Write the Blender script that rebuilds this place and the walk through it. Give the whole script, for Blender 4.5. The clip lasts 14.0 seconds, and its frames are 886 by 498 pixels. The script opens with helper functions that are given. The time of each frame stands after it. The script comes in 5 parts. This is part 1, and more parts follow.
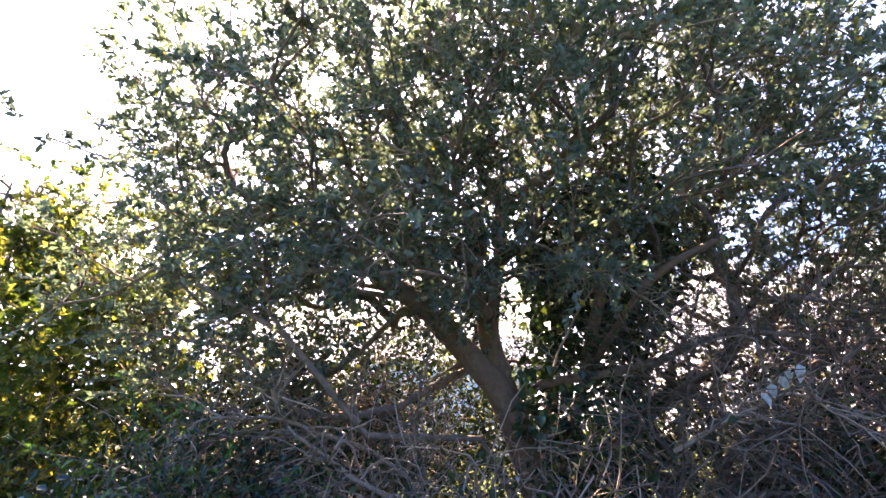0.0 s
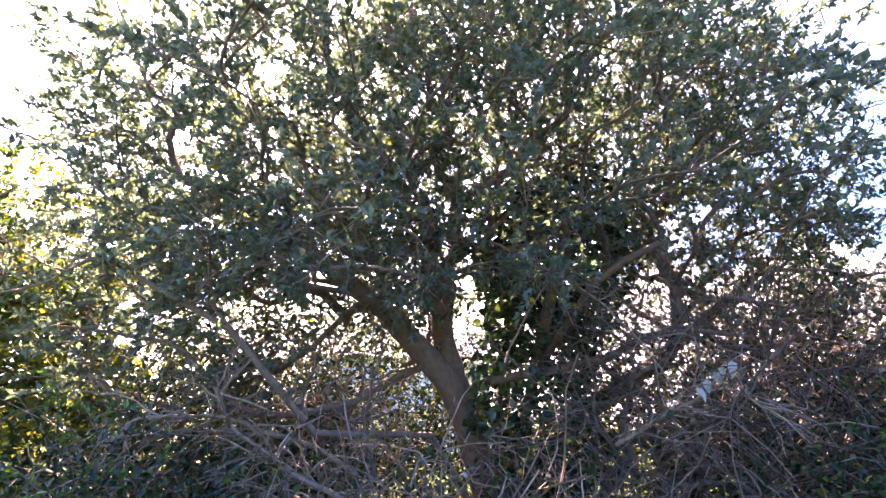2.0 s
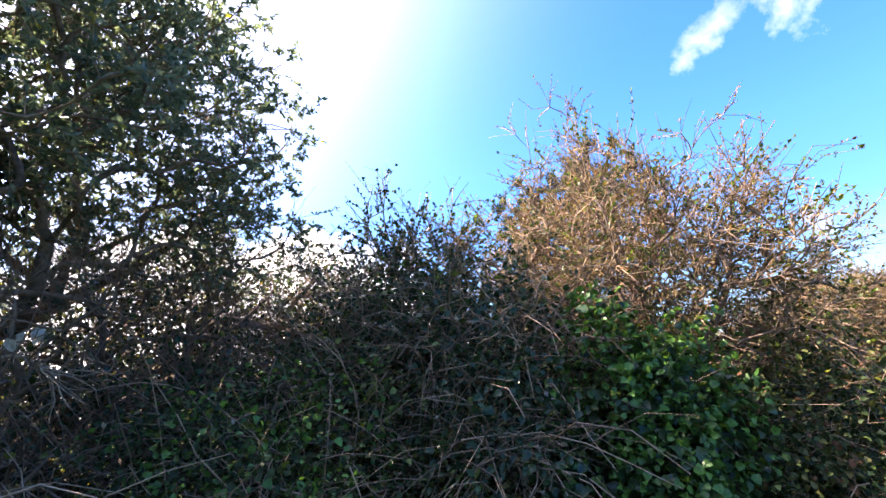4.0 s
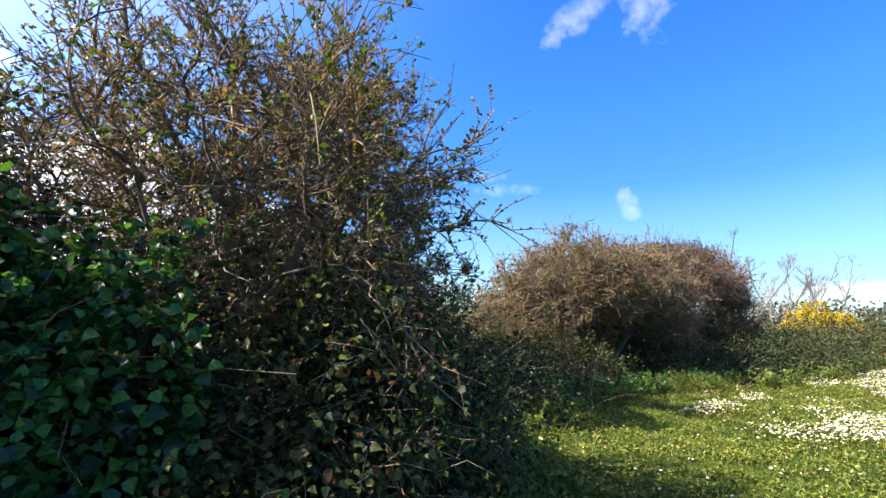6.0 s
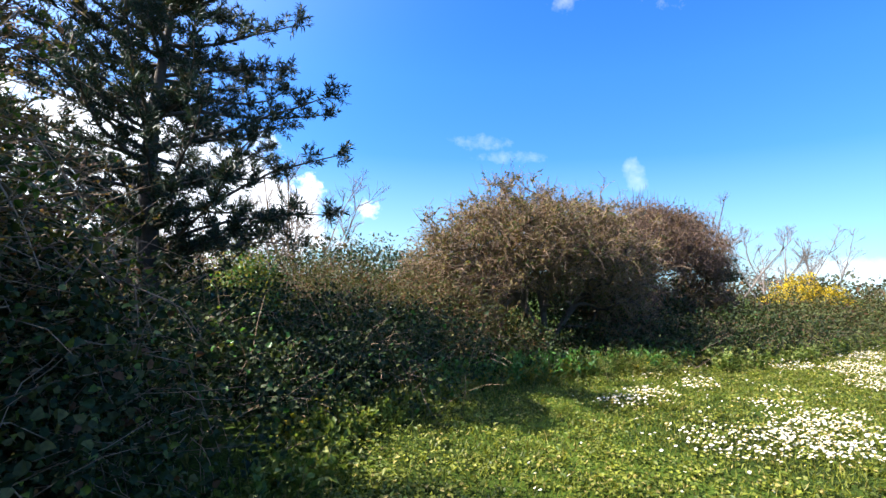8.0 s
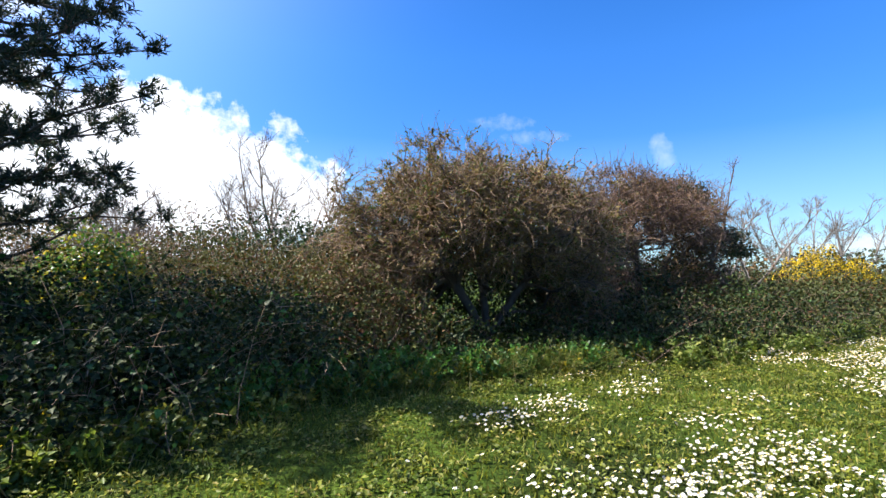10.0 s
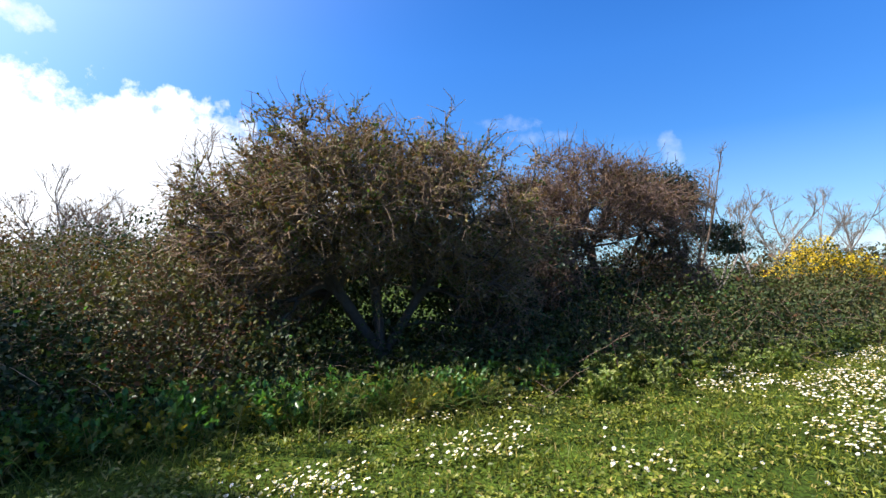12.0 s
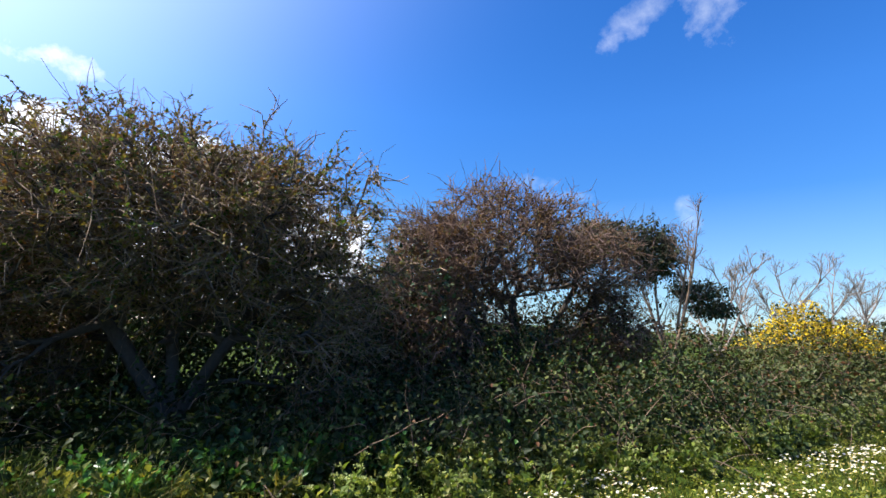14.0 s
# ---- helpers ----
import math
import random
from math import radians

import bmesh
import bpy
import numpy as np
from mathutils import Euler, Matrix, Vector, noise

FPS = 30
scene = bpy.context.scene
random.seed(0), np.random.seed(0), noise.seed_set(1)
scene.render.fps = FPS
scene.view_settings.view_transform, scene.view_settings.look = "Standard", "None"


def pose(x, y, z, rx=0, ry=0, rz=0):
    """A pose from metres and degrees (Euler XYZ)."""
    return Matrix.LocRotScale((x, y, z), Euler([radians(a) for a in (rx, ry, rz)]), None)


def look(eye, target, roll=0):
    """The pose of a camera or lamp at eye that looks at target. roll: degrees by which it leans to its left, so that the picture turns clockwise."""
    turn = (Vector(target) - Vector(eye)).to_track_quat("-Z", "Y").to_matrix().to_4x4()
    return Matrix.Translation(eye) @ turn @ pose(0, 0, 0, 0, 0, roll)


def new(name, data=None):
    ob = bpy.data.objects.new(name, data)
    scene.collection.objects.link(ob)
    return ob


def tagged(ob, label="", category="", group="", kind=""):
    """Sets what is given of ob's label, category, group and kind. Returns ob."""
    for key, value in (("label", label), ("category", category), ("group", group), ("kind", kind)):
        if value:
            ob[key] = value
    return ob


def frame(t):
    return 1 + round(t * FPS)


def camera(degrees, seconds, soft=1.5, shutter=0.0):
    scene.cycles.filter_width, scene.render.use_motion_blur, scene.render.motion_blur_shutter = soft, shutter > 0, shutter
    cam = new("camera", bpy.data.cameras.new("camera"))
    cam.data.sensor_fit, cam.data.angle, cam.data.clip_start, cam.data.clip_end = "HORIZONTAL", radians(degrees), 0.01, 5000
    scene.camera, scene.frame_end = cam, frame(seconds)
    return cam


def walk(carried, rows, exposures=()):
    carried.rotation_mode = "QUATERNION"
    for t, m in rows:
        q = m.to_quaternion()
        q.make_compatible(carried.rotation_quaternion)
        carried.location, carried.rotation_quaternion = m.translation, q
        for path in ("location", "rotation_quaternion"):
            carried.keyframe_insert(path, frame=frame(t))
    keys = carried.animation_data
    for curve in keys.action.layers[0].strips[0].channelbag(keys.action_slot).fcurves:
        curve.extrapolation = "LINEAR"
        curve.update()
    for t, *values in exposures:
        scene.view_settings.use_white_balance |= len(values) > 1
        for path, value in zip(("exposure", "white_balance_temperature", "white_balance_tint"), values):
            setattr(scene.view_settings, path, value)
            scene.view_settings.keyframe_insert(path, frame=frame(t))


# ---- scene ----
cam = camera(87.1, 14.0)
PATH = [
    (0.0, pose(-3.391, -3.124, 1.610, 110.54, -2.57, 80.30)),
    (0.5, pose(-3.386, -3.117, 1.610, 110.50, -2.47, 78.63)),
    (1.0, pose(-3.390, -3.107, 1.610, 110.54, -2.39, 77.27)),
    (1.5, pose(-3.398, -3.096, 1.610, 110.47, -2.19, 76.17)),
    (2.0, pose(-3.397, -3.084, 1.610, 110.38, -2.02, 75.16)),
    (2.5, pose(-3.392, -3.059, 1.610, 110.08, -1.32, 71.04)),
    (3.0, pose(-3.372, -3.013, 1.610, 109.76, 0.44, 55.63)),
    (3.5, pose(-3.095, -2.691, 1.610, 108.13, 1.89, 37.74)),
    (4.0, pose(-2.492, -2.261, 1.610, 105.67, 2.90, 20.28)),
    (4.2, pose(-2.277, -2.066, 1.610, 105.30, 3.02, 18.32)),
    (6.5, pose(0.190, 0.168, 1.576, 96.40, -1.90, -0.80)),
    (7.0, pose(0.683, 0.661, 1.565, 95.40, -2.30, -0.80)),
    (9.5, pose(3.226, 3.058, 1.543, 92.30, -1.60, 4.90)),
    (10.0, pose(3.786, 3.517, 1.543, 91.80, -1.30, 4.40)),
    (10.5, pose(4.357, 3.976, 1.554, 91.50, -1.50, 3.60)),
    (11.0, pose(4.782, 4.514, 1.532, 91.50, -1.00, 3.90)),
    (11.5, pose(5.275, 5.074, 1.543, 91.80, -0.90, 4.70)),
    (12.0, pose(5.779, 5.589, 1.532, 92.10, -0.30, 5.50)),
    (12.5, pose(6.373, 6.093, 1.554, 92.40, -1.00, 5.60)),
    (13.0, pose(6.933, 6.563, 1.554, 92.40, -2.00, 4.70)),
    (13.5, pose(7.526, 7.112, 1.554, 92.30, -3.50, 3.70)),
    (14.0, pose(8.176, 7.594, 1.520, 98.60, -3.10, 7.00)),
]
walk(cam, PATH, [(0, 3.6, 7600, 36), (1.0, 3.7, 7600, 36), (1.7, 4.0, 7600, 40), (2.2, 4.0, 7600, 40), (2.6, 3.6, 7600, 40), (3.4, 3.4, 7600, 34), (4.0, 2.9, 7300, 22), (4.2, 2.75, 7200, 18),
                 (6.3, 1.85, 6350, 10), (7.0, 1.9, 6350, 10), (9.5, 1.67, 6300, 10), (11, 1.42, 6300, 10), (12.5, 1.4, 6350, 10), (14, 1.4, 6350, 10)])

# ---- light ----
SUN_AZ, SUN_EL = 96.0, 45.5      # degrees left of +y, and above the horizon
world = bpy.data.worlds.new("sky")
scene.world = world
world.use_nodes = True


def build_sky(tree):
    """Clear spring sky with a few cumulus clouds, each an uneven oval in azimuth and height."""
    nodes, links = tree.nodes, tree.links
    nodes.clear()

    def math_node(op, a, b=None, c=None):
        nd = nodes.new("ShaderNodeMath")
        nd.operation = op
        for i, v in enumerate((a, b, c)):
            if v is None:
                continue
            if isinstance(v, (int, float)):
                nd.inputs[i].default_value = v
            else:
                links.new(v, nd.inputs[i])
        return nd.outputs[0]

    sky = nodes.new("ShaderNodeTexSky")
    sky.sky_type = "NISHITA"
    sky.sun_disc = False
    sky.sun_elevation = radians(SUN_EL)
    sky.sun_rotation = radians(-SUN_AZ)
    sky.air_density, sky.dust_density, sky.ozone_density = 1.0, 0.1, 2.5
    co = nodes.new("ShaderNodeTexCoord")
    sep = nodes.new("ShaderNodeSeparateXYZ")
    links.new(co.outputs["Generated"], sep.inputs[0])
    az = math_node("MULTIPLY", math_node("ARCTAN2", math_node("MULTIPLY", sep.outputs[0], -1.0), sep.outputs[1]), 57.2958)
    el = math_node("MULTIPLY", math_node("ARCSINE", sep.outputs[2]), 57.2958)
    def clump(scale, detail):
        nd = nodes.new("ShaderNodeTexNoise")
        nd.inputs["Scale"].default_value, nd.inputs["Detail"].default_value = scale, detail
        nd.inputs["Roughness"].default_value = 0.62
        links.new(co.outputs["Generated"], nd.inputs["Vector"])
        return math_node("SUBTRACT", nd.outputs[0], 0.5)

    coarse, tight = clump(11.0, 8.0), clump(30.0, 6.0)
    total = None
    # azimuth, height, half width, half height, slant, raggedness, softness, thickness
    for a0, e0, wa, we, slant, rag, soft, thick in (
            (43, 6, 30, 12.5, 0.0, 2.7, 0.3, 1.0), (82, 8, 26, 13, 0.0, 3.0, 0.4, 1.0), (49.5, 21.8, 4.0, 1.2, 0.0, 5.0, 1.4, 0.7),
            (-23.8, 35.2, 3.8, 5.0, 0.0, 3.4, 4.0, 0.9), (-15.5, 33.8, 5.0, 2.1, -0.42, 3.4, 4.0, 0.7), (-20.6, 13.0, 1.5, 1.8, 0.5, 3.0, 3.2, 0.65),
            (-2.0, 17.0, 4.0, 0.9, 0.0, 6.0, 3.2, 0.35), (-6.0, 15.2, 4.0, 0.7, 0.0, 6.0, 3.2, 0.3), (-42, 2.4, 10, 1.5, 0.0, 2.0, 1.2, 0.6), (130, 12, 25, 10, 0.0, 3.0, 0.6, 1.0)):
        da = math_node("SUBTRACT", az, a0)
        dx = math_node("DIVIDE", da, wa)
        dy = math_node("DIVIDE", math_node("SUBTRACT", math_node("SUBTRACT", el, e0), math_node("MULTIPLY", da, slant)), we)
        q = math_node("ADD", math_node("MULTIPLY", dx, dx), math_node("MULTIPLY", dy, dy))
        rough = math_node("MULTIPLY", coarse if wa > 10 else tight, rag)
        f = math_node("DIVIDE", math_node("ADD", math_node("SUBTRACT", 1.0, q), rough), soft)
        f = math_node("MULTIPLY", math_node("MINIMUM", math_node("MAXIMUM", f, 0.0), 1.0), thick)
        total = f if total is None else math_node("MAXIMUM", total, f)
    # grey hollows inside the clouds
    deep = nodes.new("ShaderNodeTexNoise")
    deep.inputs["Scale"].default_value, deep.inputs["Detail"].default_value = 5.0, 4.0
    links.new(co.outputs["Generated"], deep.inputs["Vector"])
    ramp = nodes.new("ShaderNodeValToRGB")
    ramp.color_ramp.elements[0].position, ramp.color_ramp.elements[0].color = 0.3, (5.5, 5.9, 6.6, 1)
    ramp.color_ramp.elements[1].position, ramp.color_ramp.elements[1].color = 0.6, (8.5, 8.5, 8.7, 1)
    links.new(deep.outputs[0], ramp.inputs[0])
    gamma = nodes.new("ShaderNodeHueSaturation")
    gamma.inputs["Hue"].default_value, gamma.inputs["Saturation"].default_value = 0.508, 1.3
    links.new(sky.outputs[0], gamma.inputs["Color"])
    fade = nodes.new("ShaderNodeMapRange")      # duller air low over the land
    fade.inputs[1].default_value, fade.inputs[2].default_value = 0.0, 24.0
    fade.inputs[3].default_value, fade.inputs[4].default_value = 0.66, 1.1
    links.new(el, fade.inputs[0])
    links.new(fade.outputs[0], gamma.inputs["Value"])
    # bright haze round the sun
    near = nodes.new("ShaderNodeVectorMath")
    near.operation = "DOT_PRODUCT"
    links.new(co.outputs["Generated"], near.inputs[0])
    a, e = radians(SUN_AZ), radians(SUN_EL)
    near.inputs[1].default_value = (-math.sin(a) * math.cos(e), math.cos(a) * math.cos(e), math.sin(e))
    haze = math_node("MULTIPLY", math_node("POWER", math_node("MAXIMUM", near.outputs["Value"], 0.0), 5.0), 12.0)
    tint = nodes.new("ShaderNodeVectorMath")
    tint.operation = "SCALE"
    tint.inputs[0].default_value = (1.0, 0.98, 0.94)
    links.new(haze, tint.inputs["Scale"])
    cool = nodes.new("ShaderNodeVectorMath")    # clear sea air, bluer than the model's
    cool.operation = "MULTIPLY"
    cool.inputs[1].default_value = (0.7, 0.98, 1.18)
    links.new(gamma.outputs[0], cool.inputs[0])
    lit = nodes.new("ShaderNodeVectorMath")
    links.new(cool.outputs[0], lit.inputs[0])
    links.new(tint.outputs[0], lit.inputs[1])
    mix = nodes.new("ShaderNodeMix")
    mix.data_type = "RGBA"
    links.new(math_node("MULTIPLY", total, 0.95), mix.inputs[0])
    links.new(ramp.outputs[0], mix.inputs[7])
    low = nodes.new("ShaderNodeMapRange")       # pale sea haze on the horizon
    low.inputs[1].default_value, low.inputs[2].default_value = -2.0, 15.0
    low.inputs[3].default_value, low.inputs[4].default_value = 0.6, 0.0
    links.new(el, low.inputs[0])
    veil = nodes.new("ShaderNodeMix")
    veil.data_type = "RGBA"
    veil.inputs[7].default_value = (3.0, 4.4, 6.2, 1)
    links.new(low.outputs[0], veil.inputs[0])
    links.new(lit.outputs[0], veil.inputs[6])
    links.new(veil.outputs[2], mix.inputs[6])
    back = nodes.new("ShaderNodeBackground")
    back.inputs[1].default_value = SKY_STRENGTH
    links.new(mix.outputs[2], back.inputs[0])
    out = nodes.new("ShaderNodeOutputWorld")
    links.new(back.outputs[0], out.inputs[0])


SKY_STRENGTH = 0.07
build_sky(world.node_tree)
lamp = bpy.data.lights.new("sun", "SUN")
lamp.energy, lamp.angle, lamp.color = 5.0, radians(0.53), (1.0, 0.92, 0.79)
sun = new("sun", lamp)
sx, sy = -math.sin(radians(SUN_AZ)) * math.cos(radians(SUN_EL)), math.cos(radians(SUN_AZ)) * math.cos(radians(SUN_EL))
sun.matrix_world = look((40 * sx, 40 * sy, 40 * math.sin(radians(SUN_EL))), (0, 0, 0))


# ---- materials ----
def leaf_material(name, dark, light, odd=None, odd_share=0.08, rough=0.48, glow=0.35, spec=0.3):
    """A leaf: its colour runs from dark to light leaf by leaf, with a share of odd ones; light shines through it."""
    m = bpy.data.materials.new(name)
    m.use_nodes = True
    nodes, links = m.node_tree.nodes, m.node_tree.links
    nodes.clear()
    geo = nodes.new("ShaderNodeNewGeometry")
    ramp = nodes.new("ShaderNodeValToRGB")
    el = ramp.color_ramp.elements
    el[0].color, el[1].color = (*dark, 1), (*light, 1)
    el[1].position = 1.0 - odd_share if odd else 1.0
    if odd:
        e = el.new(min(0.999, 1.0 - odd_share + 0.01))
        e.color = (*odd, 1)
    info = nodes.new("ShaderNodeObjectInfo")
    pick = nodes.new("ShaderNodeMath")
    pick.operation = "ADD"
    links.new(geo.outputs["Random Per Island"], pick.inputs[0])
    links.new(info.outputs["Random"], pick.inputs[1])
    wrap = nodes.new("ShaderNodeMath")
    wrap.operation = "FRACT"
    links.new(pick.outputs[0], wrap.inputs[0])
    links.new(wrap.outputs[0], ramp.inputs[0])
    co = nodes.new("ShaderNodeTexCoord")
    big = nodes.new("ShaderNodeTexNoise")
    big.inputs["Scale"].default_value, big.inputs["Detail"].default_value = 2.2, 3.0
    links.new(co.outputs["Object"], big.inputs["Vector"])
    fine = nodes.new("ShaderNodeTexNoise")
    fine.inputs["Scale"].default_value, fine.inputs["Detail"].default_value = 60.0, 2.0
    links.new(co.outputs["Object"], fine.inputs["Vector"])
    add = nodes.new("ShaderNodeMath")
    add.operation = "ADD"
    links.new(big.outputs[0], add.inputs[0])
    links.new(fine.outputs[0], add.inputs[1])
    rng = nodes.new("ShaderNodeMapRange")
    rng.inputs[1].default_value, rng.inputs[2].default_value = 0.6, 1.4
    rng.inputs[3].default_value, rng.inputs[4].default_value = 0.32, 1.05
    links.new(add.outputs[0], rng.inputs[0])
    mul = nodes.new("ShaderNodeVectorMath")
    mul.operation = "SCALE"
    links.new(ramp.outputs[0], mul.inputs[0])
    links.new(rng.outputs[0], mul.inputs["Scale"])
    bsdf = nodes.new("ShaderNodeBsdfPrincipled")
    bsdf.inputs["Roughness"].default_value = rough
    bsdf.inputs["Specular IOR Level"].default_value = spec
    links.new(mul.outputs[0], bsdf.inputs["Base Color"])
    tr = nodes.new("ShaderNodeBsdfTranslucent")
    warm = nodes.new("ShaderNodeVectorMath")
    warm.operation = "MULTIPLY"
    warm.inputs[1].default_value = (1.25, 1.22, 0.7)
    links.new(mul.outputs[0], warm.inputs[0])
    links.new(warm.outputs[0], tr.inputs[0])
    mix = nodes.new("ShaderNodeMixShader")
    mix.inputs[0].default_value = glow
    links.new(bsdf.outputs[0], mix.inputs[1])
    links.new(tr.outputs[0], mix.inputs[2])
    out = nodes.new("ShaderNodeOutputMaterial")
    links.new(mix.outputs[0], out.inputs[0])
    return m


def bark_material(name, dark, light, scale=14.0, rough=0.9, bump=0.5):
    m = bpy.data.materials.new(name)
    m.use_nodes = True
    nodes, links = m.node_tree.nodes, m.node_tree.links
    bsdf = nodes["Principled BSDF"]
    co = nodes.new("ShaderNodeTexCoord")
    geo = nodes.new("ShaderNodeNewGeometry")
    n = nodes.new("ShaderNodeTexNoise")
    n.inputs["Scale"].default_value, n.inputs["Detail"].default_value, n.inputs["Roughness"].default_value = scale, 6.0, 0.7
    links.new(co.outputs["Object"], n.inputs["Vector"])
    add = nodes.new("ShaderNodeMath")
    add.operation = "MULTIPLY_ADD"
    add.inputs[1].default_value = 0.45
    links.new(geo.outputs["Random Per Island"], add.inputs[0])
    links.new(n.outputs[0], add.inputs[2])
    ramp = nodes.new("ShaderNodeValToRGB")
    ramp.color_ramp.elements[0].position, ramp.color_ramp.elements[0].color = 0.4, (*dark, 1)
    ramp.color_ramp.elements[1].position, ramp.color_ramp.elements[1].color = 0.95, (*light, 1)
    links.new(add.outputs[0], ramp.inputs[0])
    links.new(ramp.outputs[0], bsdf.inputs["Base Color"])
    bsdf.inputs["Roughness"].default_value = rough
    bp = nodes.new("ShaderNodeBump")
    bp.inputs["Strength"].default_value, bp.inputs["Distance"].default_value = bump, 0.02
    links.new(n.outputs[0], bp.inputs["Height"])
    links.new(bp.outputs[0], bsdf.inputs["Normal"])
    return m


def ground_material():
    m = bpy.data.materials.new("meadow_soil")
    m.use_nodes = True
    nodes, links = m.node_tree.nodes, m.node_tree.links
    bsdf = nodes["Principled BSDF"]
    co = nodes.new("ShaderNodeTexCoord")

    def noise_node(scale, detail):
        n = nodes.new("ShaderNodeTexNoise")
        n.inputs["Scale"].default_value, n.inputs["Detail"].default_value = scale, detail
        links.new(co.outputs["Object"], n.inputs["Vector"])
        return n

    broad, fine = noise_node(0.5, 5), noise_node(38, 6)
    r1 = nodes.new("ShaderNodeValToRGB")
    e = r1.color_ramp.elements
    e[0].position, e[0].color = 0.3, (0.02, 0.032, 0.007, 1)
    e[1].position, e[1].color = 0.7, (0.07, 0.11, 0.016, 1)
    mid = e.new(0.5)
    mid.color = (0.04, 0.068, 0.01, 1)
    links.new(broad.outputs[0], r1.inputs[0])
    r2 = nodes.new("ShaderNodeValToRGB")
    r2.color_ramp.elements[0].position, r2.color_ramp.elements[0].color = 0.35, (0.35, 0.3, 0.22, 1)
    r2.color_ramp.elements[1].position, r2.color_ramp.elements[1].color = 0.62, (1.15, 1.15, 1.0, 1)
    links.new(fine.outputs[0], r2.inputs[0])
    mul = nodes.new("ShaderNodeMix")
    mul.data_type, mul.blend_type = "RGBA", "MULTIPLY"
    mul.inputs[0].default_value = 1.0
    links.new(r1.outputs[0], mul.inputs[6])
    links.new(r2.outputs[0], mul.inputs[7])
    links.new(mul.outputs[2], bsdf.inputs["Base Color"])
    bsdf.inputs["Roughness"].default_value = 0.95
    bsdf.inputs["Specular IOR Level"].default_value = 0.08
    bp = nodes.new("ShaderNodeBump")
    bp.inputs["Strength"].default_value, bp.inputs["Distance"].default_value = 0.8, 0.03
    links.new(fine.outputs[0], bp.inputs["Height"])
    links.new(bp.outputs[0], bsdf.inputs["Normal"])
    return m


def plain_material(name, color, rough=0.8, scale=20.0, vary=0.25):
    m = bpy.data.materials.new(name)
    m.use_nodes = True
    nodes, links = m.node_tree.nodes, m.node_tree.links
    bsdf = nodes["Principled BSDF"]
    co = nodes.new("ShaderNodeTexCoord")
    n = nodes.new("ShaderNodeTexNoise")
    n.inputs["Scale"].default_value, n.inputs["Detail"].default_value = scale, 5.0
    links.new(co.outputs["Object"], n.inputs["Vector"])
    ramp = nodes.new("ShaderNodeValToRGB")
    ramp.color_ramp.elements[0].position, ramp.color_ramp.elements[1].position = 0.3, 0.7
    ramp.color_ramp.elements[0].color = (*[c * (1 - vary) for c in color], 1)
    ramp.color_ramp.elements[1].color = (*[min(1, c * (1 + vary)) for c in color], 1)
    links.new(n.outputs[0], ramp.inputs[0])
    links.new(ramp.outputs[0], bsdf.inputs["Base Color"])
    bsdf.inputs["Roughness"].default_value = rough
    return m


EVERGREEN = leaf_material("evergreen_leaf", (0.075, 0.115, 0.095), (0.21, 0.275, 0.22), (0.34, 0.28, 0.05), 0.02, 0.4, 0.55)
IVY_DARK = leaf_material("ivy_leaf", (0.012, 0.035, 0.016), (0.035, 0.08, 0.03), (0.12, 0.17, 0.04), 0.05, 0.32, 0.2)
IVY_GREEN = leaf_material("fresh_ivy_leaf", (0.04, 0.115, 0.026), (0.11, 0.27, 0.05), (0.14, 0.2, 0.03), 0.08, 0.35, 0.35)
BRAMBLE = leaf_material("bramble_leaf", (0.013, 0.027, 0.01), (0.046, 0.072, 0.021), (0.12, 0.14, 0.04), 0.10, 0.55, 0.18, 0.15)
BRAMBLE_WARM = leaf_material("winter_bramble_leaf", (0.05, 0.06, 0.018), (0.15, 0.14, 0.045), (0.14, 0.065, 0.03), 0.22, 0.5, 0.25, 0.15)
HAW = leaf_material("hawthorn_bud", (0.11, 0.095, 0.028), (0.36, 0.28, 0.08), (0.26, 0.12, 0.05), 0.2, 0.6, 0.2)
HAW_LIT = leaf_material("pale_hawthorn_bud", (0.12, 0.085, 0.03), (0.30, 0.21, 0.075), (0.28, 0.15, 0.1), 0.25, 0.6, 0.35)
HAW_RED = leaf_material("reddish_bud", (0.085, 0.048, 0.024), (0.27, 0.16, 0.07), (0.14, 0.14, 0.04), 0.2, 0.6, 0.3)
# young leaves; also the shaded leaf tone of the sunlit shrub and gorse
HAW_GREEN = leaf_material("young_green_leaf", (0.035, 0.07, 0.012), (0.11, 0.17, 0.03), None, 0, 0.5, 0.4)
NEEDLE = leaf_material("pine_needle", (0.018, 0.035, 0.022), (0.05, 0.08, 0.045), (0.12, 0.09, 0.03), 0.04, 0.5, 0.15)
LIME = leaf_material("lime_green_leaf", (0.08, 0.14, 0.02), (0.23, 0.29, 0.055), (0.36, 0.37, 0.1), 0.15, 0.45, 0.4)
# yellow-green leaf with the sunlight put into its colour
SUNNY = leaf_material("sunlit_yellow_green_leaf", (0.12, 0.14, 0.025), (0.32, 0.31, 0.07), (0.45, 0.36, 0.03), 0.1, 0.5, 0.45)
GORSE = leaf_material("gorse_flower", (0.5, 0.33, 0.006), (0.85, 0.62, 0.015), (0.35, 0.3, 0.02), 0.1, 0.6, 0.25)
GORSE_GREEN = leaf_material("gorse_spine", (0.03, 0.05, 0.012), (0.1, 0.12, 0.03), (0.14, 0.09, 0.03), 0.1, 0.6, 0.2)
UMBEL = leaf_material("pale_umbel", (0.3, 0.36, 0.1), (0.5, 0.55, 0.22), None, 0, 0.6, 0.35)
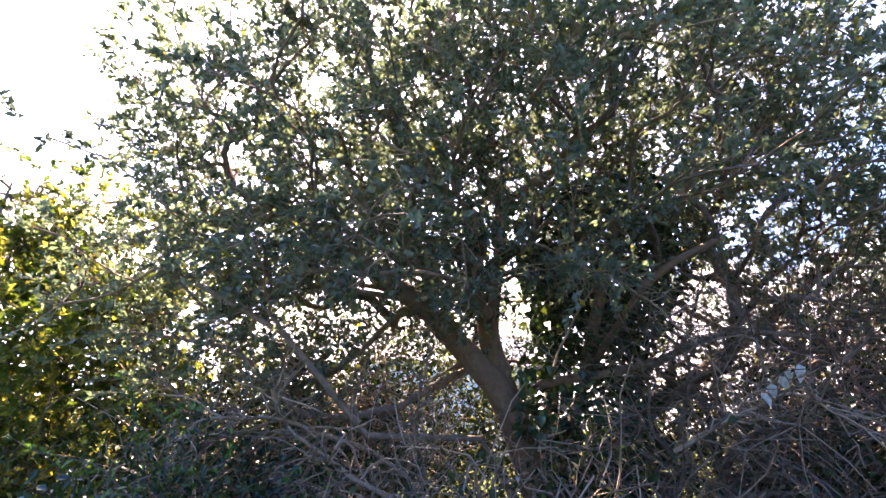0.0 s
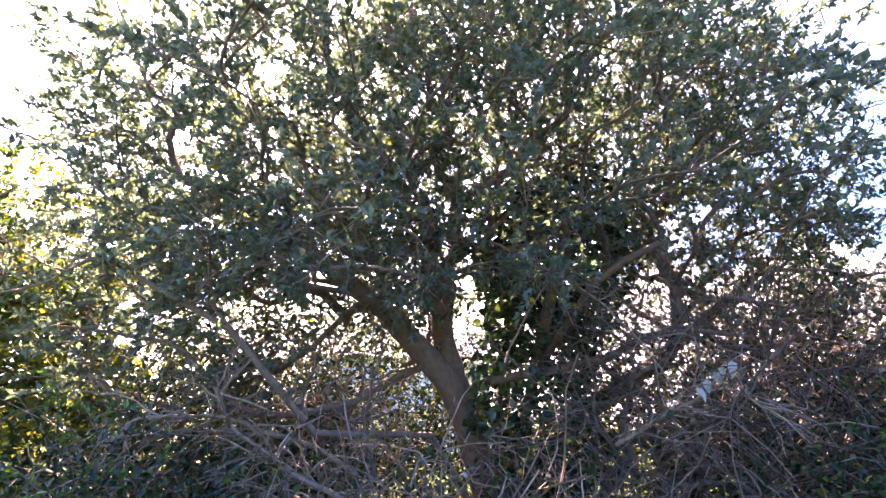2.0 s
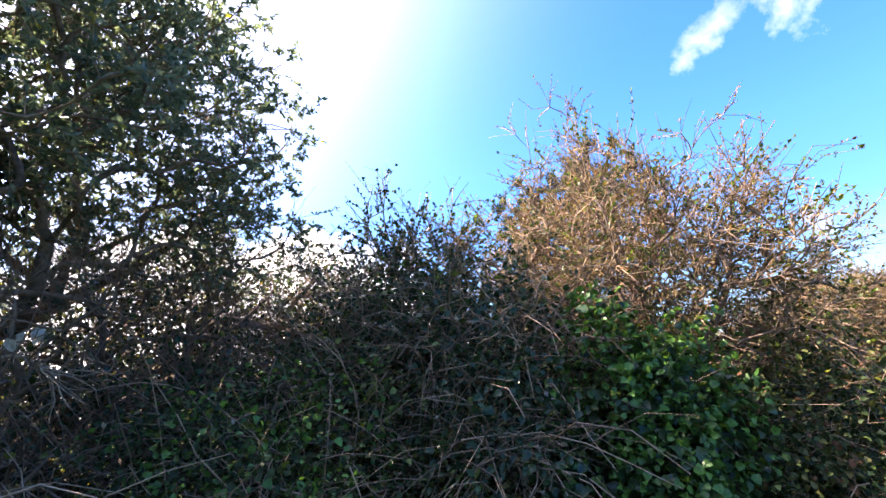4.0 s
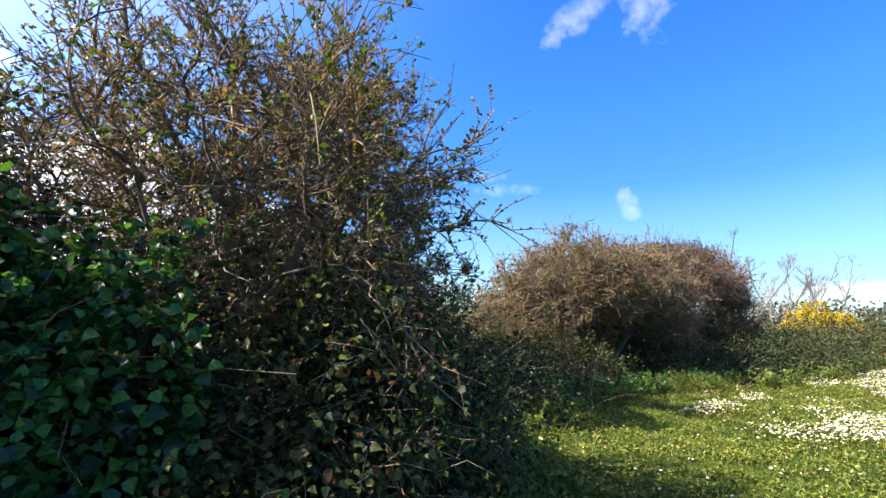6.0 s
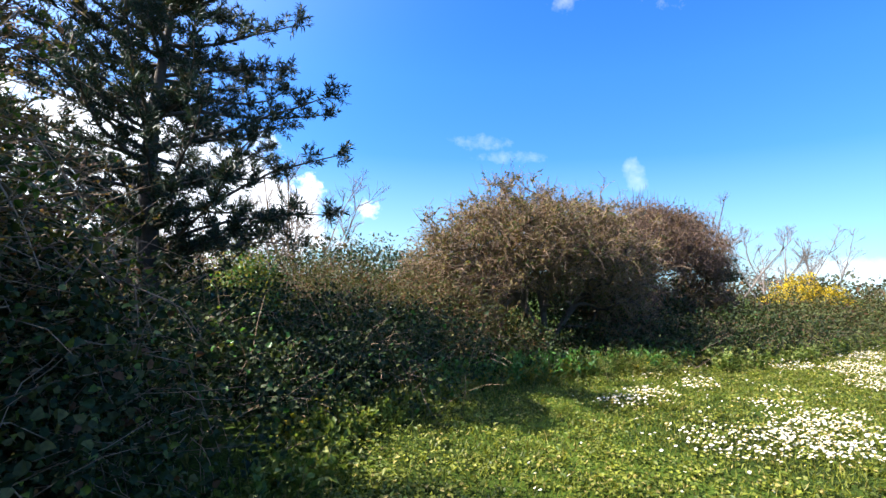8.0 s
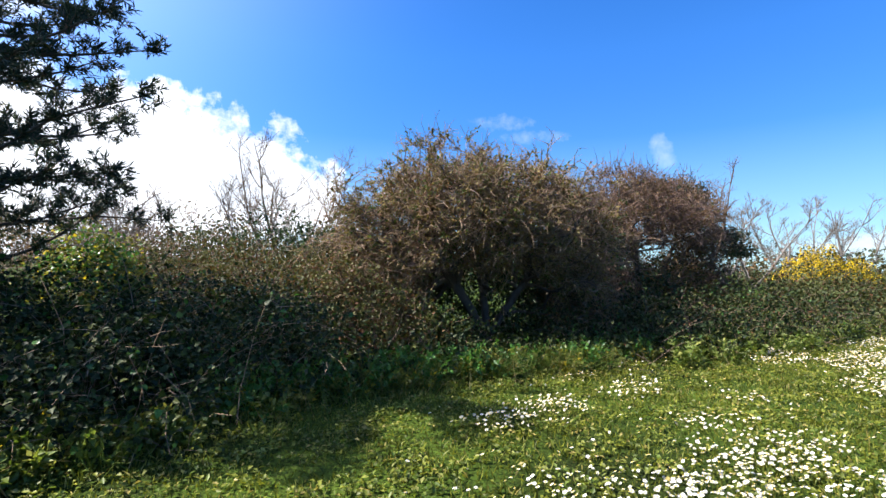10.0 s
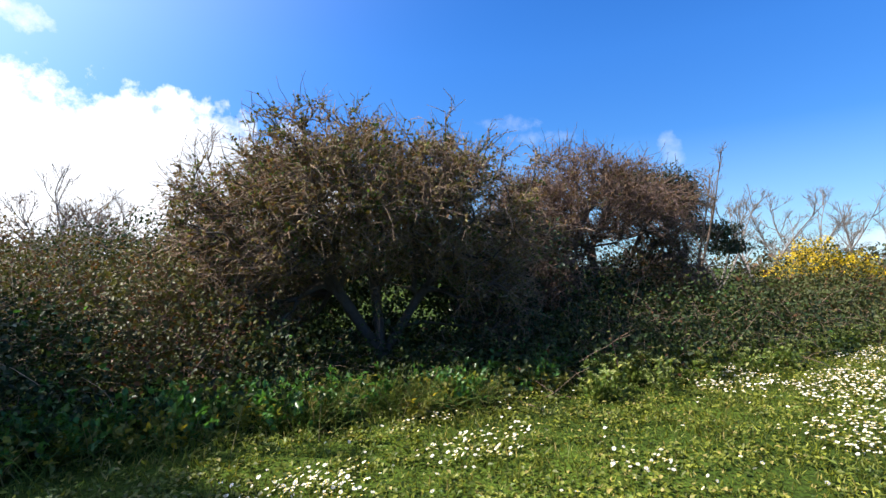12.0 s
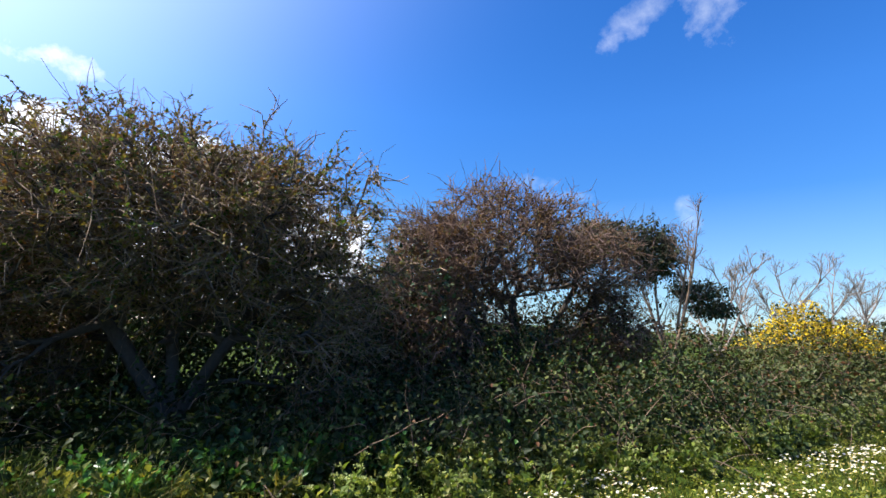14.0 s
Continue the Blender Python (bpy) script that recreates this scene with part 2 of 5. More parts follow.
DRY = leaf_material("withered_leaf", (0.1, 0.075, 0.045), (0.26, 0.2, 0.12), (0.45, 0.42, 0.38), 0.05, 0.7, 0.3)
PALE = leaf_material("pale_dead_leaf", (0.45, 0.45, 0.42), (0.7, 0.7, 0.66), None, 0, 0.6, 0.4)
GRASS = leaf_material("grass_blade", (0.07, 0.1, 0.012), (0.27, 0.29, 0.036), (0.4, 0.33, 0.1), 0.08, 0.5, 0.3)
LONG_GRASS = leaf_material("long_grass_blade", (0.09, 0.15, 0.02), (0.22, 0.28, 0.05), (0.36, 0.3, 0.13), 0.15, 0.5, 0.4)
FAR = leaf_material("far_foliage", (0.025, 0.045, 0.025), (0.07, 0.09, 0.04), (0.12, 0.09, 0.05), 0.2, 0.7, 0.1)
HEATH = leaf_material("heath_foliage", (0.06, 0.06, 0.025), (0.16, 0.13, 0.06), (0.2, 0.11, 0.05), 0.2, 0.7, 0.2)
PETAL = leaf_material("daisy_petal", (0.7, 0.7, 0.68), (0.85, 0.85, 0.85), None, 0, 0.6, 0.25)
YOLK = plain_material("daisy_eye", (0.75, 0.5, 0.03), 0.8, 200)
BARK = bark_material("rough_bark", (0.05, 0.034, 0.024), (0.19, 0.125, 0.085), bump=0.9)
BARK_GREY = bark_material("grey_brown_twig", (0.075, 0.048, 0.032), (0.31, 0.21, 0.14), 25)
BARK_DARK = bark_material("dark_bark", (0.03, 0.022, 0.018), (0.09, 0.07, 0.055))
BARK_FAR = bark_material("bare_grey_branch", (0.085, 0.07, 0.062), (0.22, 0.18, 0.16), 4)
BARK_RED = bark_material("reddish_twig", (0.06, 0.034, 0.027), (0.2, 0.125, 0.095), 25)
SOIL = ground_material()


# ---- mesh tools ----
def unit(v):
    return v / np.maximum(np.linalg.norm(v, axis=-1, keepdims=True), 1e-9)


def mesh_from(name, verts, faces):
    """A mesh from arrays: verts (n, 3), faces (m, 3 or 4)."""
    me = bpy.data.meshes.new(name)
    n, (m, k) = len(verts), faces.shape
    me.vertices.add(n)
    me.vertices.foreach_set("co", np.ascontiguousarray(verts, dtype=np.float32).ravel())
    me.loops.add(m * k)
    me.loops.foreach_set("vertex_index", np.ascontiguousarray(faces, dtype=np.int32).ravel())
    me.polygons.add(m)
    me.polygons.foreach_set("loop_start", np.arange(m, dtype=np.int32) * k)
    me.polygons.foreach_set("loop_total", np.full(m, k, dtype=np.int32))
    me.update(calc_edges=True)
    return me


def part(name, me, material, parent=None, label=""):
    me.materials.append(material)
    ob = new(name, me)
    if parent is not None:
        ob.parent = parent
    if label:
        tagged(ob, label)
    return ob


def leaf_arrays(base, along, up, length, width, fold=0.25):
    """Leaves folded along the midrib: two triangles each."""
    n = len(base)
    side = unit(np.cross(along, up))
    nor = np.cross(side, along)
    length, width = np.broadcast_to(length, n)[:, None], np.broadcast_to(width, n)[:, None]
    v = np.empty((n, 4, 3))
    v[:, 0] = base
    v[:, 1] = base + along * length * 0.48 + side * width * 0.5 + nor * width * fold
    v[:, 2] = base + along * length - nor * length * 0.12
    v[:, 3] = base + along * length * 0.48 - side * width * 0.5 + nor * width * fold
    i = np.arange(n)[:, None] * 4
    f = np.concatenate([i + [0, 1, 2], i + [0, 2, 3]], axis=1).reshape(-1, 3)
    return v.reshape(-1, 3), f


def lobed_leaf_arrays(base, along, up, length, width):
    """Broad lobed leaves (ivy, bramble): four triangles about the midrib."""
    n = len(base)
    side = unit(np.cross(along, up))
    nor = np.cross(side, along)
    length, width = np.broadcast_to(length, n)[:, None], np.broadcast_to(width, n)[:, None]
    v = np.empty((n, 6, 3))
    v[:, 0] = base
    v[:, 1] = base + along * length * 0.2 + side * width * 0.5 + nor * width * 0.12
    v[:, 2] = base + along * length * 0.62 + side * width * 0.36 + nor * width * 0.2
    v[:, 3] = base + along * length - nor * length * 0.1
    v[:, 4] = base + along * length * 0.62 - side * width * 0.36 + nor * width * 0.2
    v[:, 5] = base + along * length * 0.2 - side * width * 0.5 + nor * width * 0.12
    i = np.arange(n)[:, None] * 6
    f = np.concatenate([i + [0, 1, 2], i + [0, 2, 3], i + [0, 3, 4], i + [0, 4, 5]], axis=1).reshape(-1, 3)
    return v.reshape(-1, 3), f


def tube_arrays(path, radius, sides=3):
    """Tapered tubes along many paths: path (n, k, 3), radius (n, k)."""
    n, k, _ = path.shape
    t = unit(np.gradient(path, axis=1))
    ref = np.where(np.abs(t[..., 2:3]) > 0.9, [[[1.0, 0, 0]]], [[[0, 0, 1.0]]])
    u = unit(np.cross(t, ref))
    w = np.cross(t, u)
    a = np.arange(sides) * 2 * math.pi / sides
    ring = u[:, :, None] * np.cos(a)[:, None] + w[:, :, None] * np.sin(a)[:, None]
    v = path[:, :, None] + ring * radius[:, :, None, None]
    idx = np.arange(n * k * sides).reshape(n, k, sides)
    nxt = np.roll(idx, -1, axis=2)
    f = np.stack([idx[:, :-1], nxt[:, :-1], nxt[:, 1:], idx[:, 1:]], axis=-1).reshape(-1, 4)
    return v.reshape(-1, 3), f


def curl(start, way, length, k, bend, droop, rng):
    """Wandering shoots: points (n, k, 3)."""
    n = len(start)
    p = np.empty((n, k, 3))
    p[:, 0] = start
    d = unit(way)
    step = np.broadcast_to(length, n)[:, None] / (k - 1)
    for i in range(1, k):
        d = unit(d + rng.normal(0, bend, (n, 3)) + [0, 0, -droop])
        p[:, i] = p[:, i - 1] + d * step
    return p


def blob_points(blobs, n, rng, inner=0.0, rough=0.16, low=0.05):
    """Points in a union of uneven ovals (x, y, z, rx, ry, rz); inner: how far the middle stays empty. Also gives the way outwards."""
    b = np.array(blobs, dtype=float)
    vol = b[:, 3] * b[:, 4] * b[:, 5]
    which = rng.choice(len(b), n, p=vol / vol.sum())
    d = unit(rng.normal(size=(n, 3)))
    r = (inner ** 3 + (1 - inner ** 3) * rng.random(n)) ** (1 / 3)
    ph = which * 1.7
    lump = 1 + rough * (np.sin(5.1 * d[:, 0] + 3.3 * d[:, 2] + ph) + np.sin(6.3 * d[:, 1] - 4.1 * d[:, 2] + 2 * ph) + 0.7 * np.sin(11 * d[:, 0] - 9 * d[:, 1] + ph))
    p = b[which, :3] + d * (r * lump)[:, None] * b[which, 3:]
    keep = p[:, 2] > low
    out = unit(d / b[which, 3:])
    return p[keep], out[keep]


def grow(trunks, targets, rng, bias=0.35, seg=0.3, wob=0.1, lift=0.15, sway=0.35):
    """Branches that reach every target from the nearest fitting point of what has grown so far. Gives chains of points, their parents and weights."""
    pos, parent, plen, way = [], [], [], []
    chains = []
    for tr in trunks:
        ids = []
        for i, p in enumerate(tr):
            p = np.array(p, float)
            pos.append(p)
            parent.append(ids[-1] if ids else -1)
            plen.append(0.0 if not ids else plen[ids[-1]] + np.linalg.norm(p - pos[ids[-1]]))
            way.append(unit(p - pos[ids[-1]]) if ids else np.array([0, 0, 1.0]))
            ids.append(len(pos) - 1)
        chains.append(ids)
    root = pos[0]
    order = np.argsort(np.linalg.norm(targets - root, axis=1))
    cap = len(pos) + len(targets) * 8
    big = np.full((cap, 3), 1e6)
    cost = np.zeros(cap)
    n = len(pos)
    big[:n], cost[:n] = pos, plen
    for ti in order:
        t = targets[ti]
        d = np.linalg.norm(big[:n] - t, axis=1)
        j = int(np.argmin(d + bias * cost[:n] + 2.0 * np.maximum(0, big[:n, 2] - t[2] - 0.4)))
        gap = d[j]
        k = int(min(7, max(2, math.ceil(gap / seg))))
        ctrl = big[j] + way[j] * gap * sway + np.array([0, 0, lift * gap])
        ids = [j]
        for s in range(1, k + 1):
            u = s / k
            p = (1 - u) ** 2 * big[j] + 2 * u * (1 - u) * ctrl + u * u * t
            if s < k:
                p = p + rng.normal(0, wob * gap / k, 3)
            if n >= cap:
                break
            big[n] = p
            parent.append(ids[-1])
            cost[n] = cost[ids[-1]] + np.linalg.norm(p - big[ids[-1]])
            way.append(unit(p - big[ids[-1]]))
            ids.append(n)
            n += 1
        chains.append(ids)
    weight = np.zeros(n)
    for c in chains:
        weight[c[-1]] += 1
    for i in range(n - 1, -1, -1):
        if parent[i] >= 0:
            weight[parent[i]] += weight[i]
    return big[:n], chains, weight, np.array(way)


def chain_tubes(pos, chains, weight, tip, power, sides, top=None, k=4):
    rad = tip * np.maximum(weight, 1) ** power
    if top:
        rad = np.minimum(rad, top)
    path, rr = np.empty((len(chains), k, 3)), np.empty((len(chains), k))
    for i, c in enumerate(chains):
        u = np.linspace(0, len(c) - 1, k)
        p = pos[c]
        r = rad[c].copy()
        if len(c) > 1:
            r[0] = min(r[0], r[1] * 1.25)
        for a in range(3):
            path[i, :, a] = np.interp(u, np.arange(len(c)), p[:, a])
        rr[i] = np.interp(u, np.arange(len(c)), r)
    return tube_arrays(path, rr, sides)


def leaves_on(shoots, per, size, rng, spread=0.9, up=0.3, first=0.2, lobed=False, flat=1.0, last=1.0):
    """Leaves along shoots (n, k, 3). size: (length, width), varied by a third."""
    n, k, _ = shoots.shape
    who = np.repeat(np.arange(n), per)
    u = (first + (last - first) * rng.random(len(who))) * (k - 1)
    i = np.minimum(u.astype(int), k - 2)
    f = (u - i)[:, None]
    a, b = shoots[who, i], shoots[who, i + 1]
    base = a + (b - a) * f
    along = unit(unit(b - a) * 0.6 + rng.normal(0, spread, (len(who), 3)) * 0.7 + [0, 0, up])
    nor = unit(rng.normal(0, 0.6, (len(who), 3)) + [0, 0, flat])
    s = rng.uniform(0.62, 1.3, len(who))
    make = lobed_leaf_arrays if lobed else leaf_arrays
    return make(base, along, nor, size[0] * s, size[1] * s)


def join(*pairs):
    v, f, o = [], [], 0
    for a, b in pairs:
        v.append(a)
        f.append(b + o)
        o += len(a)
    return np.concatenate(v), np.concatenate(f)


def within(p, boxes):
    """Which points lie in any of the boxes (x0, x1, y0, y1, z0, z1)."""
    hit = np.zeros(len(p), bool)
    for x0, x1, y0, y1, z0, z1 in boxes:
        hit |= (p[:, 0] > x0) & (p[:, 0] < x1) & (p[:, 1] > y0) & (p[:, 1] < y1) & (p[:, 2] > z0) & (p[:, 2] < z1)
    return hit


def plant(name, label, category, trunks, blobs, count, seed, bark, twig_bark=None, tip=0.004, power=0.5, top=None, inner=0.35, rough=0.16,
          twigs=4, twig_len=0.35, twig_rad=0.0025, bend=0.25, droop=0.02, outward=0.6, leaves=(), bias=0.35, wob=0.1, lift=0.15, sides=4, low=0.1, group="", joints=4, first=0.2, sway=0.35, hollows=(), last=1.0):
    """A tree or shrub: trunk and limbs that fill its crown, fine twigs, and leaves. leaves: rows of material, per twig, size, name, lobed, share of the twigs."""
    rng = np.random.default_rng(seed)
    ob = new(name)
    ob.location = trunks[0][0]
    here = np.array(trunks[0][0], float)
    tg, _ = blob_points(blobs, count, rng, inner, rough, low)
    tg = tg[~within(tg, hollows)]
    pos, chains, weight, way = grow(trunks, tg, rng, bias=bias, wob=wob, lift=lift, sway=sway)
    nt = len(trunks)
    heavy = sorted(range(nt, len(chains)), key=lambda i: -weight[chains[i][1]])[:8]
    rest = [i for i in range(nt, len(chains)) if i not in set(heavy)]
    for i in range(nt):
        v, f = chain_tubes(pos, chains[i:i + 1], weight, tip, power, 10, top, 9)
        part("trunk" if category == "tree" else "stem", mesh_from("trunk", v - here, f), bark, ob)
    for i in heavy:
        v, f = chain_tubes(pos, chains[i:i + 1], weight, tip, power, 8, top, 7)
        part("limb", mesh_from("limb", v - here, f), bark, ob)
    v, f = chain_tubes(pos, [chains[i] for i in rest], weight, tip, power, sides, top)
    tagged(part("branchwork", mesh_from("branchwork", v - here, f), bark, ob), kind="stuff")
    ends = np.array([c[-1] for c in chains[nt:]])
    if twigs:
        mids = np.array([c[len(c) // 2] for c in chains[nt:]])
        src = np.concatenate([np.repeat(ends, twigs - twigs // 3), np.repeat(mids, twigs // 3)])
        centre = np.array([b[:3] for b in blobs]).mean(axis=0)
        outw = unit(pos[src] - centre)
        d = way[src] * 0.5 + outw * outward + rng.normal(0, 0.55, (len(src), 3))
        sh = curl(pos[src], d, twig_len * rng.uniform(0.5, 1.4, len(src)), joints, bend, droop, rng)
        sh[..., 2] = np.maximum(sh[..., 2], 0.02)
        sh = sh[~(within(sh[:, -1], hollows) | within(sh[:, 0], hollows))]
        rr = np.broadcast_to(np.linspace(1, 0.45, joints) * twig_rad, sh.shape[:2]) * rng.uniform(0.7, 1.4, (len(sh), 1))
        v, f = tube_arrays(sh, rr)
        tagged(part("twig_spray", mesh_from("twigs", v - here, f), twig_bark or bark, ob), kind="stuff")
        for mat, per, size, leaf_name, lobed, share in leaves:
            pick = sh[rng.random(len(sh)) < share]
            v, f = leaves_on(pick, per, size, rng, lobed=lobed, first=first, last=last)
            tagged(part(leaf_name, mesh_from(leaf_name, v - here, f), mat, ob), kind="stuff")
    return tagged(ob, label, category, group)


def canes(name, label, category, blobs, count, seed, bark, length=1.6, radius=0.004, bend=0.16, droop=0.2, leaves=(), shell=(), rough=0.18, inner=0.3, stray=0.5, group="", pieces=5, singles=0):
    """A thicket: arching shoots that rise through uneven ovals, with leaves along them, and leaves over its outside."""
    rng = np.random.default_rng(seed)
    ob = new(name)
    here = np.array([blobs[0][0], blobs[0][1], 0.0])
    ob.location = here
    p, out = blob_points(blobs, count, rng, inner, rough, 0.02)
    d = out * [0.6, 0.6, 0.5] + rng.normal(0, stray, p.shape) + [0, 0, 0.35]
    sh = curl(p - unit(d) * 0.3 * length, d, length * rng.uniform(0.4, 1.2, len(p)), pieces, bend, droop, rng)
    sh[..., 2] = np.maximum(sh[..., 2], 0.02)
    rr = np.broadcast_to(np.linspace(1, 0.4, pieces) * radius, sh.shape[:2]) * rng.uniform(0.5, 1.5, (len(p), 1))
    v, f = tube_arrays(sh, rr)
    tagged(part("stem_tangle", mesh_from("stems", v - here, f), bark, ob), kind="stuff")
    for mat, per, size, leaf_name, lobed, share in leaves:
        pick = sh[rng.random(len(sh)) < share]
        v, f = leaves_on(pick, per, size, rng, lobed=lobed, up=0.1)
        tagged(part(leaf_name, mesh_from(leaf_name, v - here, f), mat, ob), kind="stuff")
    for mat, n, size, leaf_name, lobed, depth, *lowest in shell:
        q, o = blob_points(blobs, n, rng, depth, rough, lowest[0] if lowest else 0.03)
        along = unit(o * 0.5 + rng.normal(0, 0.6, q.shape) + [0, 0, -0.15])
        nor = unit(o + rng.normal(0, 0.45, q.shape) + [0, 0, 0.5])
        s = rng.uniform(0.6, 1.3, len(q))
        make = lobed_leaf_arrays if lobed else leaf_arrays
        if singles:
            front = np.flatnonzero(o @ np.array([0.6, -0.66, 0.3]) > 0.55)[:singles]
            one = mesh_from("leaf", *make(np.zeros((1, 3)), np.array([[0, 1.0, 0]]), np.array([[0, 0, 1.0]]), 1.0, 1.0))
            one.materials.append(mat)
            for i in front:
                side = unit(np.cross(along[i], nor[i]))
                up = np.cross(side, along[i])
                m = Matrix.Identity(4)
                for row in range(3):
                    m[row][0], m[row][1], m[row][2] = side[row] * size[1] * s[i], along[i][row] * size[0] * s[i], up[row] * size[0] * s[i]
                    m[row][3] = q[i][row] - here[row]
                leaf = new("leaf", one)
                leaf.parent, leaf.matrix_basis = ob, m
            keep = np.ones(len(q), bool)
            keep[front] = False
            q, along, nor, s = q[keep], along[keep], nor[keep], s[keep]
            singles = 0
        v, f = make(q, along, nor, size[0] * s, size[1] * s)
        tagged(part(leaf_name, mesh_from(leaf_name, v - here, f), mat, ob), kind="stuff")
    return tagged(ob, label, category, group)


# ---- ground ----
EDGE = np.array([(-9.0, -6.6), (-6.6, -3.6), (-5.0, -1.7), (-3.3, -0.2), (-1.6, 1.2), (-0.2, 2.7), (0.55, 4.3), (0.5, 6.2), (1.7, 8.2), (3.3, 9.5), (5.0, 10.4),
                 (6.7, 11.6), (8.1, 12.5), (10.5, 14.3), (15.0, 18.1), (23.0, 23.5), (34.0, 30.0)])   # front of the hedge


def build_ground():
    s = np.sinh(np.linspace(-7.2, 7.2, 131)) * 2.2
    x, y = np.meshgrid(s + 3.0, s + 6.0, indexing="ij")
    near = np.exp(-((x - 3) ** 2 + (y - 6) ** 2) / 900)
    z = near * (0.004 * np.sin(1.3 * x + 0.4 * y) + 0.003 * np.sin(2.1 * y - 0.7 * x) + 0.002 * np.sin(5.1 * x) * np.sin(4.3 * y)) - 0.02
    v = np.stack([x, y, z], axis=-1).reshape(-1, 3)
    n = len(s)
    i = (np.arange(n - 1)[:, None] * n + np.arange(n - 1)[None]).ravel()
    f = np.stack([i, i + n, i + n + 1, i + 1], axis=-1)
    me = mesh_from("ground", v, f)
    return tagged(part("ground", me, SOIL), "open grassy ground with short turf reaching the horizon", "ground", kind="structure")


build_ground()


def lawn_points(n, rng, reach=9.0, near=-0.5, last=16.0):
    """Places on the grass on the open side of the hedge."""
    leg = np.linalg.norm(np.diff(EDGE[4:], axis=0), axis=1)
    run = np.concatenate([[0], np.cumsum(leg)])
    s = rng.random(n) ** 1.1 * min(run[-1], last + 14)
    b = np.stack([np.interp(s, run, EDGE[4:, 0]), np.interp(s, run, EDGE[4:, 1])], axis=-1)
    v = near + (reach - near) * rng.random(n)
    p = b + np.outer(v, [0.67, -0.74])
    return np.column_stack([p, np.zeros(n)])


def build_grass():
    rng = np.random.default_rng(11)
    p = lawn_points(80000, rng, 6.8, -0.5, 9.0)
    tuft = 0.55 + 0.45 * np.sin(p[:, 0] * 2.3 + 1.1 * np.sin(p[:, 1] * 1.7)) * np.sin(p[:, 1] * 2.9)
    h = rng.uniform(0.03, 0.08, len(p)) * (0.6 + 1.0 * np.maximum(0, tuft))
    p[:, 2] = -0.02
    along = unit(rng.normal(0, 0.55, p.shape) + [0, 0, 1.0])
    v, f = leaf_arrays(p, along, unit(rng.normal(size=p.shape)), h, rng.uniform(0.009, 0.017, len(p)), 0.1)
    ob = tagged(part("lawn_grass", mesh_from("lawn_grass", v, f), GRASS), "short green lawn grass with mossy patches", "grass", kind="stuff")
    # clover and moss between the blades
    q = np.repeat(lawn_points(3600, rng, 7.5, -0.5, 11.0), 20, axis=0)
    q[:, :2] += rng.normal(0, 0.075, (len(q), 2))
    q[:, 2] = rng.uniform(-0.012, 0.045, len(q))
    along = unit(rng.normal(size=q.shape) * [1, 1, 0.3] + [0, 0, 0.15])
    v, f = leaf_arrays(q, along, unit(rng.normal(0, 0.35, q.shape) + [0, 0, 1]), rng.uniform(0.03, 0.06, len(q)), rng.uniform(0.022, 0.04, len(q)))
    tagged(part("clover_cover", mesh_from("clover_cover", v, f), GRASS), "low clover and moss filling the lawn between grass blades", "grass", kind="stuff")
    # broad-leaved weeds in clumps
    c = lawn_points(420, rng, 8.0, 0.0)
    q = np.repeat(c, 26, axis=0) + np.column_stack([rng.normal(0, 0.11, (420 * 26, 2)), rng.uniform(0.0, 0.05, 420 * 26)])
    along = unit(rng.normal(size=q.shape) * [1, 1, 0.35] + [0, 0, 0.25])
    v, f = leaf_arrays(q, along, unit(rng.normal(0, 0.3, q.shape) + [0, 0, 1]), rng.uniform(0.03, 0.07, len(q)), rng.uniform(0.018, 0.035, len(q)))
    tagged(part("lawn_weeds", mesh_from("lawn_weeds", v, f), LIME), "low bright green weeds scattered through the lawn", "weeds", kind="stuff")


build_grass()


